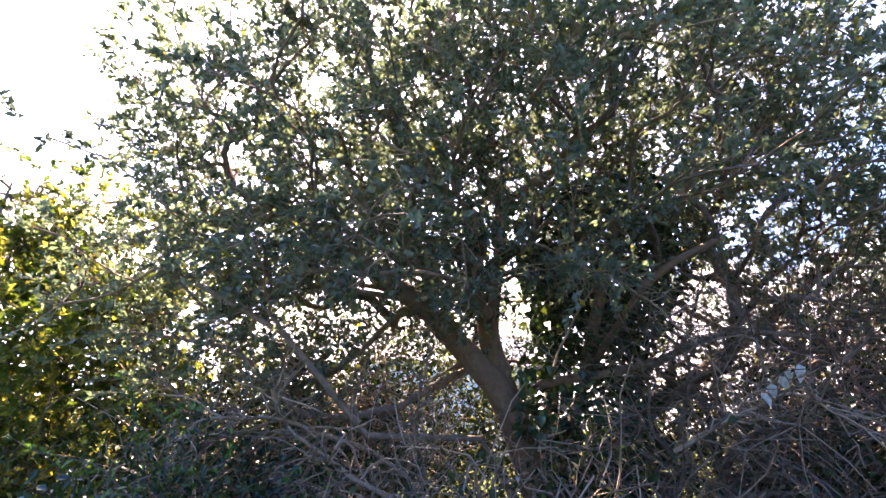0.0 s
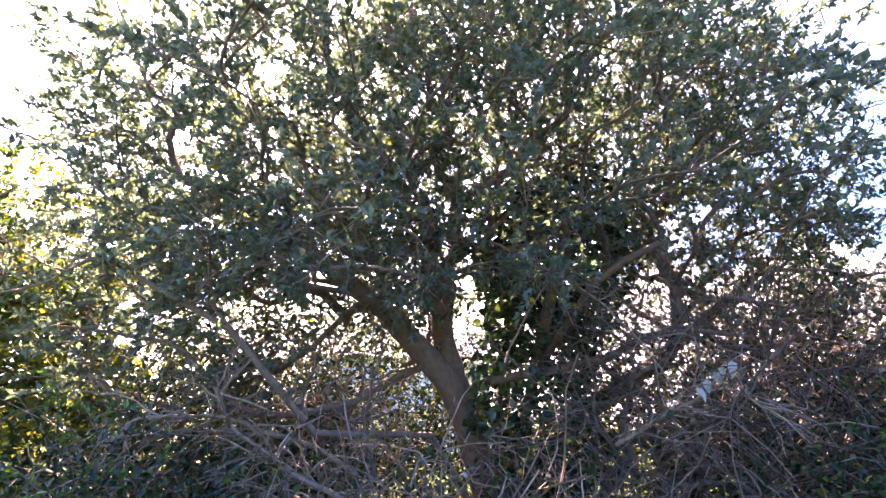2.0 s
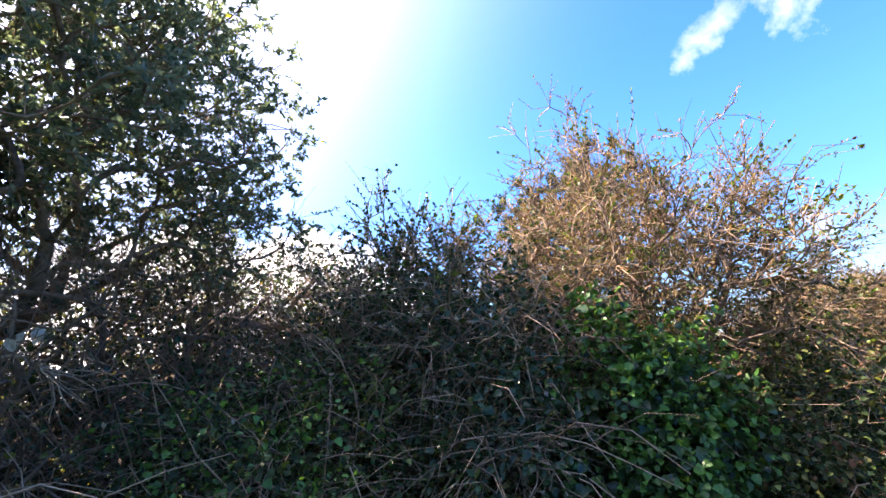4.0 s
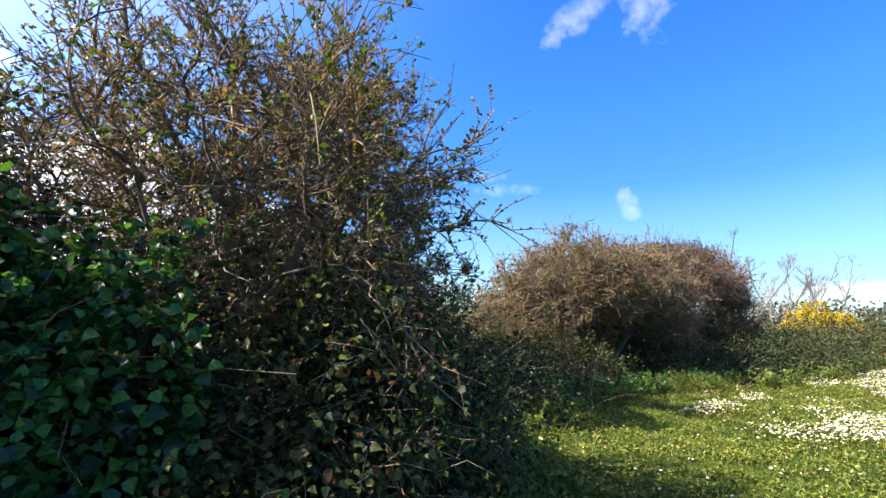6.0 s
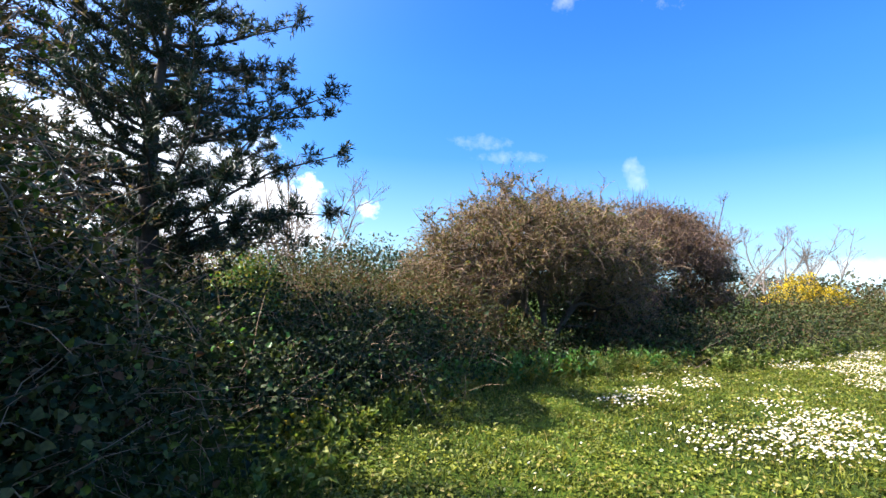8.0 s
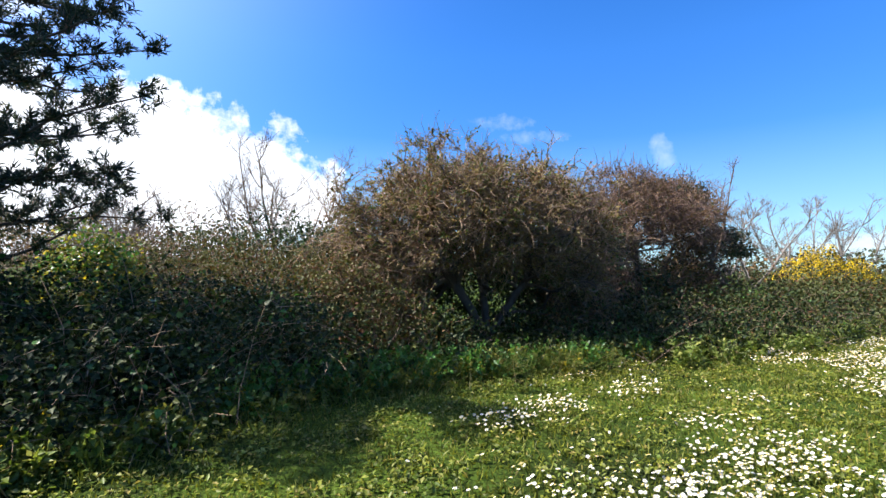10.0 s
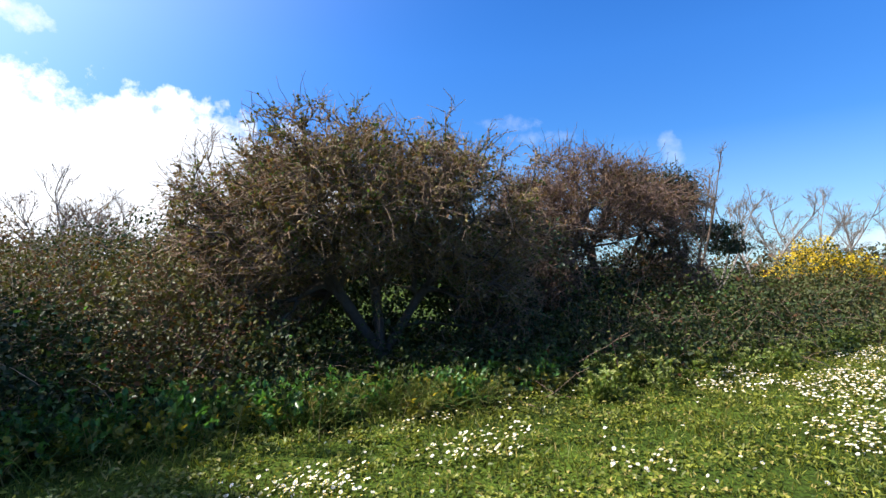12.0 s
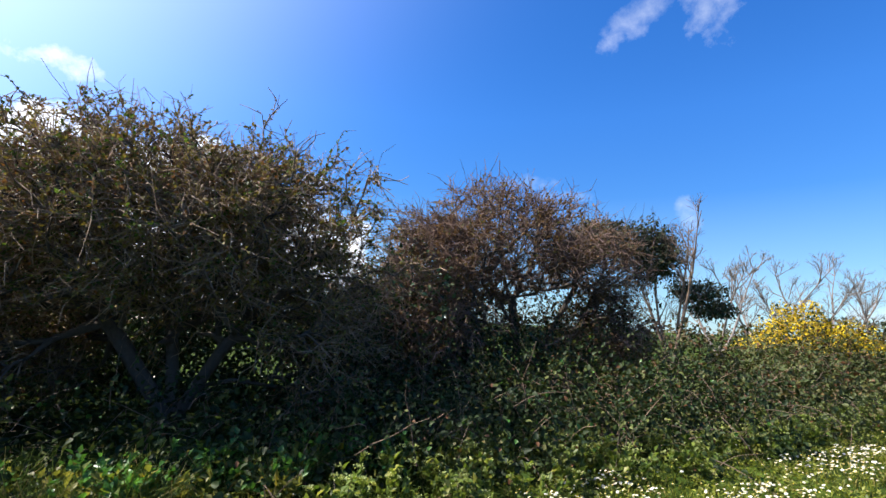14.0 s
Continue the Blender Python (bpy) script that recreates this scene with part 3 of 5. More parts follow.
def build_daisies(label, spots, seed):
    """White daisies: each a raised yellow eye in a ring of petals, on a short stalk."""
    rng = np.random.default_rng(seed)
    c = []
    for x, y, r1, r2, ang, n in spots:
        a, r = rng.random(n) * 6.283, np.sqrt(rng.random(n))
        q = np.stack([r1 * r * np.cos(a), r2 * r * np.sin(a)], axis=-1) + rng.normal(0, 0.07, (n, 2))
        ca, sa = math.cos(radians(ang)), math.sin(radians(ang))
        c.append(np.stack([x + q[:, 0] * ca - q[:, 1] * sa, y + q[:, 0] * sa + q[:, 1] * ca], axis=-1))
    c = np.concatenate(c)
    n = len(c)
    here = np.array([*c.mean(axis=0), 0])
    mid = np.column_stack([c, rng.uniform(0.035, 0.09, n)]) - here
    nor = unit(rng.normal(0, 0.3, (n, 3)) + [-0.25, 0, 1])
    u = unit(np.cross(nor, [0.3, 1, 0]))
    w = np.cross(nor, u)
    rad = rng.uniform(0.012, 0.02, n)[:, None]
    k = 10
    v = np.empty((n, k + 1, 3))
    v[:, 0] = mid - nor * 0.002
    for i in range(k):
        a = 2 * math.pi * i / k
        q = rad * (1.0 if i % 2 else 0.8)
        v[:, i + 1] = mid + u * q * math.cos(a) + w * q * math.sin(a) + nor * rad * 0.15
    i0 = np.arange(n)[:, None] * (k + 1)
    f = np.concatenate([i0 + [0, 1 + i, 1 + (i + 1) % k] for i in range(k)], axis=1).reshape(-1, 3)
    ob = new("daisy_patch")
    ob.location = here
    tagged(part("petal_cover", mesh_from("petals", v.reshape(-1, 3), f), PETAL, ob), kind="stuff")
    v = np.empty((n, 6, 3))
    v[:, 0] = mid + nor * 0.008
    for i in range(5):
        a = 2 * math.pi * i / 5
        v[:, i + 1] = mid + nor * 0.002 + (u * math.cos(a) + w * math.sin(a)) * rad * 0.36
    i0 = np.arange(n)[:, None] * 6
    f = np.concatenate([i0 + [0, 1 + i, 1 + (i + 1) % 5] for i in range(5)], axis=1).reshape(-1, 3)
    tagged(part("flower_eye_cover", mesh_from("eyes", v.reshape(-1, 3), f), YOLK, ob, "yellow flower eyes"), kind="stuff")
    foot = mid.copy()
    foot[:, 2] = -0.02
    foot[:, :2] += rng.normal(0, 0.01, (n, 2))
    v, f = tube_arrays(np.stack([foot, mid], axis=1), np.full((n, 2), 0.0012))
    tagged(part("stalk_cover", mesh_from("stalks", v, f), GRASS, ob), kind="stuff")
    tagged(ob, label, "daisies", "daisies on the lawn", "stuff")


build_daisies("dense drift of white daisies in short grass", [(4.9, 6.6, 1.0, 0.5, 10, 330), (5.9, 6.9, 1.0, 0.6, 30, 420), (6.3, 7.7, 0.8, 0.35, 20, 200)], 1)
build_daisies("small patch of white daisies by the hedge", [(4.4, 8.5, 0.55, 0.28, 40, 110), (3.95, 8.05, 0.25, 0.18, 0, 45), (4.75, 8.75, 0.3, 0.2, 0, 50)], 2)
build_daisies("loose patch of white daisies in mown grass", [(6.1, 8.4, 0.5, 0.25, 20, 70), (5.8, 9.6, 0.7, 0.2, 35, 60), (6.9, 9.3, 0.25, 0.2, 0, 25), (5.2, 10.1, 0.4, 0.15, 30, 22), (5.7, 9.5, 0.3, 0.2, 0, 30)], 3)
build_daisies("long drift of white daisies by bright herbs", [(9.0, 12.1, 0.8, 0.35, 35, 150), (10.4, 12.1, 1.3, 0.5, 40, 420), (9.5, 10.4, 1.1, 0.45, 35, 330), (12.5, 14.4, 1.5, 0.4, 40, 260), (9.2, 12.7, 0.5, 0.15, 35, 50)], 4)
build_daisies("sparse white daisies scattered over the lawn", [(7, 9.5, 4.5, 2.6, 42, 190), (3.4, 5.6, 2.6, 1.2, 45, 70), (13, 15, 4, 1.5, 40, 160)], 5)

# ---- first thicket: the evergreen tree and what stands round it ----
TX, TY = -8.6, -1.15
plant("evergreen_tree", "spreading broadleaf evergreen tree with several leaning trunks", "tree",
      [[(TX, TY, 0), (TX + 0.1, TY - 0.1, 1.0), (TX + 0.25, TY - 0.6, 2.0), (TX + 0.5, TY - 1.4, 3.0), (TX + 0.5, TY - 2.2, 4.0)],
       [(TX, TY, 0.3), (TX - 0.05, TY + 0.1, 1.4), (TX - 0.2, TY + 0.35, 3.0), (TX - 0.1, TY + 0.5, 5.0)],
       [(TX, TY, 0.7), (TX + 0.35, TY + 0.9, 1.7), (TX + 0.6, TY + 2.0, 2.5), (TX + 0.9, TY + 3.2, 3.5)],
       [(TX, TY, 0.5), (TX + 0.9, TY - 0.9, 1.5), (TX + 1.4, TY - 1.9, 1.5), (TX + 1.5, TY - 2.6, 2.2), (TX + 1.2, TY - 3.4, 2.6)],
       [(TX, TY, 0.4), (TX + 0.5, TY + 0.2, 1.8), (TX + 1.3, TY + 0.3, 3.4)],
       [(TX, TY, 0.8), (TX + 0.4, TY - 0.5, 1.9), (TX + 0.8, TY - 1.5, 2.7), (TX + 1.1, TY - 2.8, 3.4)]],
      [(TX, TY, 5.2, 3.6, 3.4, 2.7), (TX + 0.8, TY - 1.8, 4.6, 2.3, 2.2, 2.3), (TX + 0.5, TY - 3.0, 3.8, 1.6, 1.7, 1.8), (TX + 0.7, TY - 3.2, 3.6, 1.5, 1.6, 1.7), (TX + 0.3, TY - 3.5, 2.4, 1.1, 1.2, 0.9), (TX + 0.9, TY - 2.6, 2.4, 0.9, 1.0, 0.7), (TX + 2.0, TY + 3.3, 3.4, 0.9, 0.9, 0.7), (TX + 1.8, TY + 3.1, 4.2, 1.0, 1.0, 0.9), (TX + 1.4, TY + 2.4, 5.3, 1.2, 1.3, 1.3), (TX + 0.9, TY + 2.2, 4.7, 1.9, 1.9, 2.0), (TX + 1.6, TY, 5.0, 1.9, 2.6, 2.0), (TX + 1.2, TY - 2.2, 3.1, 1.4, 1.4, 1.1), (TX + 1.5, TY - 0.9, 3.3, 1.2, 1.2, 0.8), (TX + 1.2, TY + 3.1, 3.7, 1.2, 1.2, 0.8)],
      2150, 21, BARK, BARK_GREY, tip=0.0065, power=0.45, top=0.17, inner=0.3, twigs=6, twig_len=0.42, twig_rad=0.004, bend=0.25, droop=0.0,
      leaves=[(EVERGREEN, 17, (0.067, 0.034), "foliage", False, 0.88)], bias=0.25, wob=0.09, lift=0.1, joints=3, first=0.45)
plant("bare_shrub", "leafless shrub with fine sweeping brown branches", "shrub",
      [[(TX + 0.9, TY + 0.9, 0), (TX + 1.0, TY + 1.3, 1.0), (TX + 1.2, TY + 2.0, 1.8)], [(TX + 0.9, TY + 0.9, 0), (TX + 0.9, TY + 1.8, 1.2), (TX + 1.2, TY + 3.0, 2.0)]],
      [(TX + 1.1, TY + 2.4, 2.3, 1.3, 2.0, 1.1), (TX + 1.6, TY + 1.4, 1.6, 1.2, 1.5, 1.1), (TX + 1.3, TY + 4.0, 2.2, 1.2, 1.3, 1.2), (TX + 1.8, TY + 4.6, 2.6, 0.9, 0.9, 0.9)], 480, 121, BARK, BARK, tip=0.008, twigs=8, twig_len=0.8, twig_rad=0.0042, bend=0.12, droop=0.02,
      leaves=[(BRAMBLE, 2, (0.05, 0.03), "foliage", False, 0.25)], inner=0.1)
canes("climbing_ivy", "dark glossy ivy climbing up the evergreen tree's trunks", "ivy",
      [(TX + 0.55, TY + 0.35, 2.0, 0.55, 0.75, 1.3), (TX + 0.6, TY + 0.5, 3.5, 0.65, 1.0, 1.0)], 250, 22, BARK_DARK, 0.8, 0.003,
      shell=[(IVY_DARK, 5200, (0.095, 0.095), "foliage", True, 0.6)], singles=250)
canes("bare_bramble_tangle", "tangle of bare grey arching bramble stems under the tree", "brambles",
      [(-6.1, -2.4, 0.5, 0.9, 1.2, 0.85), (-5.3, -1.0, 0.45, 0.8, 1.0, 0.75), (-7.0, -2.7, 0.6, 1.0, 1.1, 0.9), (-6.9, -0.9, 0.7, 0.9, 1.4, 0.95)], 1700, 23, BARK_GREY, 0.9, 0.006, 0.42, 0.08,
      leaves=[(DRY, 2, (0.05, 0.03), "dead_foliage", False, 0.5), (BRAMBLE, 4, (0.055, 0.04), "foliage", True, 0.5)], stray=0.75)
# dark ivy leaves inside the heap only stand for its shaded depth
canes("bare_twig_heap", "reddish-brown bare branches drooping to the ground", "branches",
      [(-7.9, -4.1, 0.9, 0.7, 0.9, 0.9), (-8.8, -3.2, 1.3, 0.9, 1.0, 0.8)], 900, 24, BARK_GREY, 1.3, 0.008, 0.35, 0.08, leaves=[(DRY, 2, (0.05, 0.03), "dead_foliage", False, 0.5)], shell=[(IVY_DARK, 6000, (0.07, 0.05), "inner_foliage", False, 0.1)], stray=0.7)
# green tips outside; the darker inner leaves also stand for shade
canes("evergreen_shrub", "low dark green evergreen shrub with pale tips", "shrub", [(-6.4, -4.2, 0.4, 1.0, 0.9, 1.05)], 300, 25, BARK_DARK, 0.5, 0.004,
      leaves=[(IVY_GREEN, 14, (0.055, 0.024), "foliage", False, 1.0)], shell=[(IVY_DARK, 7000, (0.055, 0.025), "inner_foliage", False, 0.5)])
# sun and shade sit in the leaf colours: SUNNY lit, HAW_GREEN shaded
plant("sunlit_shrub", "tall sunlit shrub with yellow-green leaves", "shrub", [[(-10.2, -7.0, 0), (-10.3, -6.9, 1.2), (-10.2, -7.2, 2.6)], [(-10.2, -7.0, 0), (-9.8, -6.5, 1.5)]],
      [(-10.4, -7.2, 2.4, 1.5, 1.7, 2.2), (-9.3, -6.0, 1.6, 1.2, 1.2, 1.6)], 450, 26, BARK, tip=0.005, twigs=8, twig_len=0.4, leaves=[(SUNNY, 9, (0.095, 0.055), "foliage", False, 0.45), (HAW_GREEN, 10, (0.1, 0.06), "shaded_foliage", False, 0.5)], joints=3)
# SUNNY leaves are coloured as lit, HAW_GREEN ones as shaded
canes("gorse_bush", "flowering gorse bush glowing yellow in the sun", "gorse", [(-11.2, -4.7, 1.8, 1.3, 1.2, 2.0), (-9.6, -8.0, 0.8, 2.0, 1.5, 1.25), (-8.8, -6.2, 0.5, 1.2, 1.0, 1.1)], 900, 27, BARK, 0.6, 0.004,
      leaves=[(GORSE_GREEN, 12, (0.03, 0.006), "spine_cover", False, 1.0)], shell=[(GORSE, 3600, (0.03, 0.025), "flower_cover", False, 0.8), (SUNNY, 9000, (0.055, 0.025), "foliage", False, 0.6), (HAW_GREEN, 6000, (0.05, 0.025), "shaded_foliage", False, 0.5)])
# SUNNY leaves carry sunlight in their colour, BRAMBLE ones the shade
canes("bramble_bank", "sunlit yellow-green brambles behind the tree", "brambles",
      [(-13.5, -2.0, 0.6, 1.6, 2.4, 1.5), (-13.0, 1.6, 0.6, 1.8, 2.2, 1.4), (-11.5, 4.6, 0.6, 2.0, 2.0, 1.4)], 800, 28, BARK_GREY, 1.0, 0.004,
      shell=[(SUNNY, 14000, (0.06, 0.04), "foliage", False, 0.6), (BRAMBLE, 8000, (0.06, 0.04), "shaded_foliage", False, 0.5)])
# dark leaves fill bright gaps; SUNNY leaves put sun flecks into the colour
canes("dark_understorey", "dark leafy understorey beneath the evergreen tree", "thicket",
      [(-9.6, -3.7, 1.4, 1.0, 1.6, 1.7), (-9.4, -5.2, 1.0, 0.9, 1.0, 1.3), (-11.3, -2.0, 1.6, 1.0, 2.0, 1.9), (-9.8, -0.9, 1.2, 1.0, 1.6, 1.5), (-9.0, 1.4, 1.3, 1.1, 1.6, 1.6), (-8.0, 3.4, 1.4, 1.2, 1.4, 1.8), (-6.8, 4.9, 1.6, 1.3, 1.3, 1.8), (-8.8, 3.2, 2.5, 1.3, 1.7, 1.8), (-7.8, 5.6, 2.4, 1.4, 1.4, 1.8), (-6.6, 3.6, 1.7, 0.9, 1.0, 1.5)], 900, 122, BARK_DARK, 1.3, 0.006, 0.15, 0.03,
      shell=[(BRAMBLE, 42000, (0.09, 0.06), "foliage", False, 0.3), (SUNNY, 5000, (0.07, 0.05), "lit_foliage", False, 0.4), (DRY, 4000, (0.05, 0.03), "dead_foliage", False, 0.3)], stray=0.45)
# IVY_DARK leaves inside put the thicket's shade into leaf colour
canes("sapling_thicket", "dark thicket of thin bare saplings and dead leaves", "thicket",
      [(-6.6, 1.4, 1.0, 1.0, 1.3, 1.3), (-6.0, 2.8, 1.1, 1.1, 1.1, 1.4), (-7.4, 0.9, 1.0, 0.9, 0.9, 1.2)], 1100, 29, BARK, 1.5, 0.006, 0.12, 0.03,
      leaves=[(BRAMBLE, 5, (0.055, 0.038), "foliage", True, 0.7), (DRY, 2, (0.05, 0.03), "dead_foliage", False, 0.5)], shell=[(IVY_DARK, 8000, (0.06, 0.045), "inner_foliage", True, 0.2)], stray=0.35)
# IVY_GREEN leaves are green ivy; their number also stands for sunlit leaves
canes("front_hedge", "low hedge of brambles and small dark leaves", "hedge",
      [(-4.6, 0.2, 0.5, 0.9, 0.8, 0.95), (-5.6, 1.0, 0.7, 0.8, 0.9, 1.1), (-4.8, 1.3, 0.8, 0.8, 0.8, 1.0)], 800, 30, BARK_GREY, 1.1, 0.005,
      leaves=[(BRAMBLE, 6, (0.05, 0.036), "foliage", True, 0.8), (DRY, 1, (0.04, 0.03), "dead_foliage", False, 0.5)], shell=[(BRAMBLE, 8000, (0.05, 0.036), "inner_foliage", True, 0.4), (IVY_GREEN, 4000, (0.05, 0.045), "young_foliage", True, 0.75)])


def dead_limb(points, radius, seed, material, twigs=26, reach=0.5):
    """A crooked bare limb with forking side twigs."""
    rng = np.random.default_rng(seed)
    p = np.array(points, float)
    u = np.linspace(0, len(p) - 1, 4 * len(p))
    line = np.stack([np.interp(u, np.arange(len(p)), p[:, a]) for a in range(3)], axis=-1)
    line[1:-1] += rng.normal(0, 0.012, (len(line) - 2, 3))
    line[1:-1] = (line[:-2] + 2 * line[1:-1] + line[2:]) / 4
    here = line[0].copy()
    ob = new("dead_limb")
    ob.location = here
    v, f = tube_arrays(line[None], (radius * np.linspace(1, 0.35, len(line)) * rng.uniform(0.85, 1.15, len(line)))[None], 8)
    part("limb", mesh_from("limb", v - here, f), material, ob)
    at = rng.integers(2, len(line) - 1, twigs)
    d = unit(line[at] - line[at - 1]) * 0.7 + rng.normal(0, 0.6, (twigs, 3)) + [0.25, 0, 0.1]
    sh = curl(line[at], d, reach * rng.uniform(0.4, 1.3, twigs), 6, 0.3, 0.03, rng)
    fork = np.repeat(sh[:, 3], 2, axis=0)
    sh2 = curl(fork, unit(np.repeat(sh[:, 4] - sh[:, 3], 2, axis=0)) + rng.normal(0, 0.5, fork.shape), reach * rng.uniform(0.2, 0.6, len(fork)), 6, 0.3, 0.02, rng)
    w = np.linspace(1, 0.4, 6) * min(0.009, radius * 0.45)
    v, f = join(tube_arrays(sh, np.broadcast_to(w, sh.shape[:2]), 4), tube_arrays(sh2, np.broadcast_to(w * 0.6, sh2.shape[:2]), 3))
    tagged(part("twig_spray", mesh_from("twigs", v - here, f), material, ob), kind="stuff")
    tagged(ob, "crooked bare dead limb caught in the undergrowth", "branch", "dead limbs under the evergreen tree")


for i, (radius, material, points) in enumerate((
        (0.034, BARK, [(-7.85, -2.5, 1.9), (-7.68, -2.82, 1.73), (-7.59, -3.28, 1.59), (-7.56, -3.65, 1.68), (-7.62, -3.91, 1.85), (-7.66, -4.2, 2.12), (-7.64, -4.61, 2.18), (-7.58, -5.03, 2.19)]),
        (0.022, BARK_GREY, [(-7.57, -2.69, 1.21), (-7.49, -3.08, 1.41), (-7.38, -3.43, 1.5), (-7.24, -3.73, 1.61), (-7.2, -3.95, 1.59), (-7.13, -4.24, 1.55), (-7.09, -4.37, 1.38)]),
        (0.048, BARK, [(-8.42, -1.82, 2.26), (-8.26, -2.56, 1.86), (-8.18, -2.88, 1.66), (-8.18, -3.46, 1.61), (-8.24, -3.86, 1.79), (-8.26, -4.28, 2.09)]),
        (0.05, BARK, [(-8.11, -1.48, 1.97), (-7.66, -0.73, 2.17), (-7.34, -0.4, 2.23), (-7.16, -0.16, 2.43), (-6.91, 0.14, 2.48), (-6.66, 0.53, 2.4)]),
        (0.013, BARK_GREY, [(-7.43, -1.64, 3.3), (-7.0, -1.18, 2.92), (-6.7, -0.88, 2.57), (-6.54, -0.66, 2.25), (-6.44, -0.53, 1.89)]),
        (0.018, BARK, [(-7.36, -2.61, 1.08), (-7.35, -2.58, 1.27), (-7.36, -2.67, 1.56), (-7.36, -2.66, 1.82), (-7.45, -2.57, 2.11)]),
        (0.02, BARK_GREY, [(-7.08, -2.81, 1.08), (-7.09, -3.22, 1.28), (-7.07, -3.56, 1.49), (-7.13, -3.78, 1.79)]),
        (0.012, BARK_GREY, [(-7.36, -1.48, 2.12), (-7.3, -1.33, 2.52), (-7.14, -1.02, 3.03), (-7.15, -1.03, 3.43), (-7.26, -1.03, 3.91)]),
        (0.016, BARK_GREY, [(-6.61, -0.93, 1.5), (-6.37, -0.6, 1.75), (-6.21, -0.29, 1.93), (-6.02, -0.11, 1.76)]))):
    dead_limb(points, radius, 200 + i, material)


def pale_leaves():
    """A few dead white leaves caught on a hanging twig."""
    rng = np.random.default_rng(130)
    ob = new("dead_leaf_spray")
    ob.location = (-6.23, -0.43, 1.9)
    tw = curl(np.array([[0.0, 0.35, 0.25]]), np.array([[0, -0.9, -0.3]]), np.array([0.5]), 6, 0.1, 0.05, rng)
    v, f = tube_arrays(tw, np.linspace(0.004, 0.002, 6)[None], 5)
    part("twig", mesh_from("twig", v, f), BARK_GREY, ob)
    for i in range(6):
        v, f = lobed_leaf_arrays(tw[0, 1 + i % 5][None], unit(rng.normal(0, 0.3, (1, 3)) + [0, 0, -1.0]), unit(rng.normal(0, 0.4, (1, 3)) + [1.0, -0.3, 0]), np.array([rng.uniform(0.09, 0.15)]), np.array([rng.uniform(0.05, 0.08)]))
        part("leaf", mesh_from("leaf", v, f), PALE, ob)
    tagged(ob, "spray of pale dead leaves hanging on a twig", "leaves")


pale_leaves()

# ---- second thicket: ivy bush and the pale hawthorn ----
plant("ivy_bush", "tall bush smothered in dark ivy with bare twigs on top", "shrub", [[(-4.9, 2.7, 0), (-4.8, 2.6, 1.3), (-4.8, 2.7, 2.6)], [(-4.9, 2.7, 0), (-4.3, 2.5, 1.6)]],
      [(-4.75, 2.7, 2.5, 1.1, 1.1, 1.25), (-4.2, 2.5, 2.0, 1.0, 0.9, 1.3), (-4.6, 2.2, 1.4, 1.1, 0.9, 1.2)], 380, 31, BARK, BARK_GREY, tip=0.006, twigs=6, twig_len=0.42, twig_rad=0.005, bend=0.35,
      leaves=[(IVY_DARK, 16, (0.037, 0.033), "ivy_foliage", True, 0.4)], inner=0.1, joints=3, first=0.0)
canes("ivy_cloak", "dark ivy heaped over the top of the bush", "ivy", [(-4.75, 2.7, 2.3, 0.75, 0.75, 0.95), (-4.2, 2.5, 1.8, 0.8, 0.7, 1.1), (-4.9, 2.4, 1.2, 0.9, 0.8, 1.0)], 160, 131, BARK, 0.7, 0.005, 0.35, 0.0,
      shell=[(IVY_DARK, 9000, (0.06, 0.055), "foliage", True, 0.6), (IVY_GREEN, 900, (0.055, 0.05), "young_foliage", True, 0.85)], rough=0.26)
plant("hawthorn_tree", "pale hawthorn tree in bud catching the sun", "tree",
      [[(-2.3, 3.6, 0), (-2.35, 3.5, 1.0), (-2.2, 3.5, 2.0), (-2.3, 3.6, 3.2)], [(-2.3, 3.6, 0), (-1.9, 3.3, 1.3), (-1.4, 3.1, 2.3)], [(-2.3, 3.6, 0), (-2.9, 3.7, 1.5), (-3.3, 3.6, 2.8)]],
      [(-2.3, 3.5, 2.95, 1.8, 1.5, 1.45), (-1.3, 3.2, 2.3, 1.0, 1.0, 1.05), (-3.2, 3.7, 2.8, 1.1, 1.1, 1.1), (-1.2, 4.0, 1.7, 0.9, 1.0, 0.9), (-2.6, 3.0, 1.8, 1.2, 0.8, 1.0)], 800, 32, BARK, BARK_GREY, tip=0.006, power=0.42, twigs=8, twig_len=0.42, twig_rad=0.0048, bend=0.38, droop=-0.02,
      leaves=[(HAW_LIT, 7, (0.034, 0.022), "bud_cover", False, 0.7), (HAW_GREEN, 9, (0.042, 0.03), "young_foliage", False, 0.2)], rough=0.2, inner=0.25, joints=3)
# fresh ivy outside; the darker ivy inside stands for shade within
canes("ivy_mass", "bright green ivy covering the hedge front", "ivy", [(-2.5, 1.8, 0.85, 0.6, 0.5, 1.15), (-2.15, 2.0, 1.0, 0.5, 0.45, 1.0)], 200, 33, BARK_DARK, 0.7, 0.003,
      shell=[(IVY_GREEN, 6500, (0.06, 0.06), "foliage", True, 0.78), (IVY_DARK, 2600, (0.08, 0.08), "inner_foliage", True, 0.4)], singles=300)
# dark leaves behind the stems stand in for the shade there
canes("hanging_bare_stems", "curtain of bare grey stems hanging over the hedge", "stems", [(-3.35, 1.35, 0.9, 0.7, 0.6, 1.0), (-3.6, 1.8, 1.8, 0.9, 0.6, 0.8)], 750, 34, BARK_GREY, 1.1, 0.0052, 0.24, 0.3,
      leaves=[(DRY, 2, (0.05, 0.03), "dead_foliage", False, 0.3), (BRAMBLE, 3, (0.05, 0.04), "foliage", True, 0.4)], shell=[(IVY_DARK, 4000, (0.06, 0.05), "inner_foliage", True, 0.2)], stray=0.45)
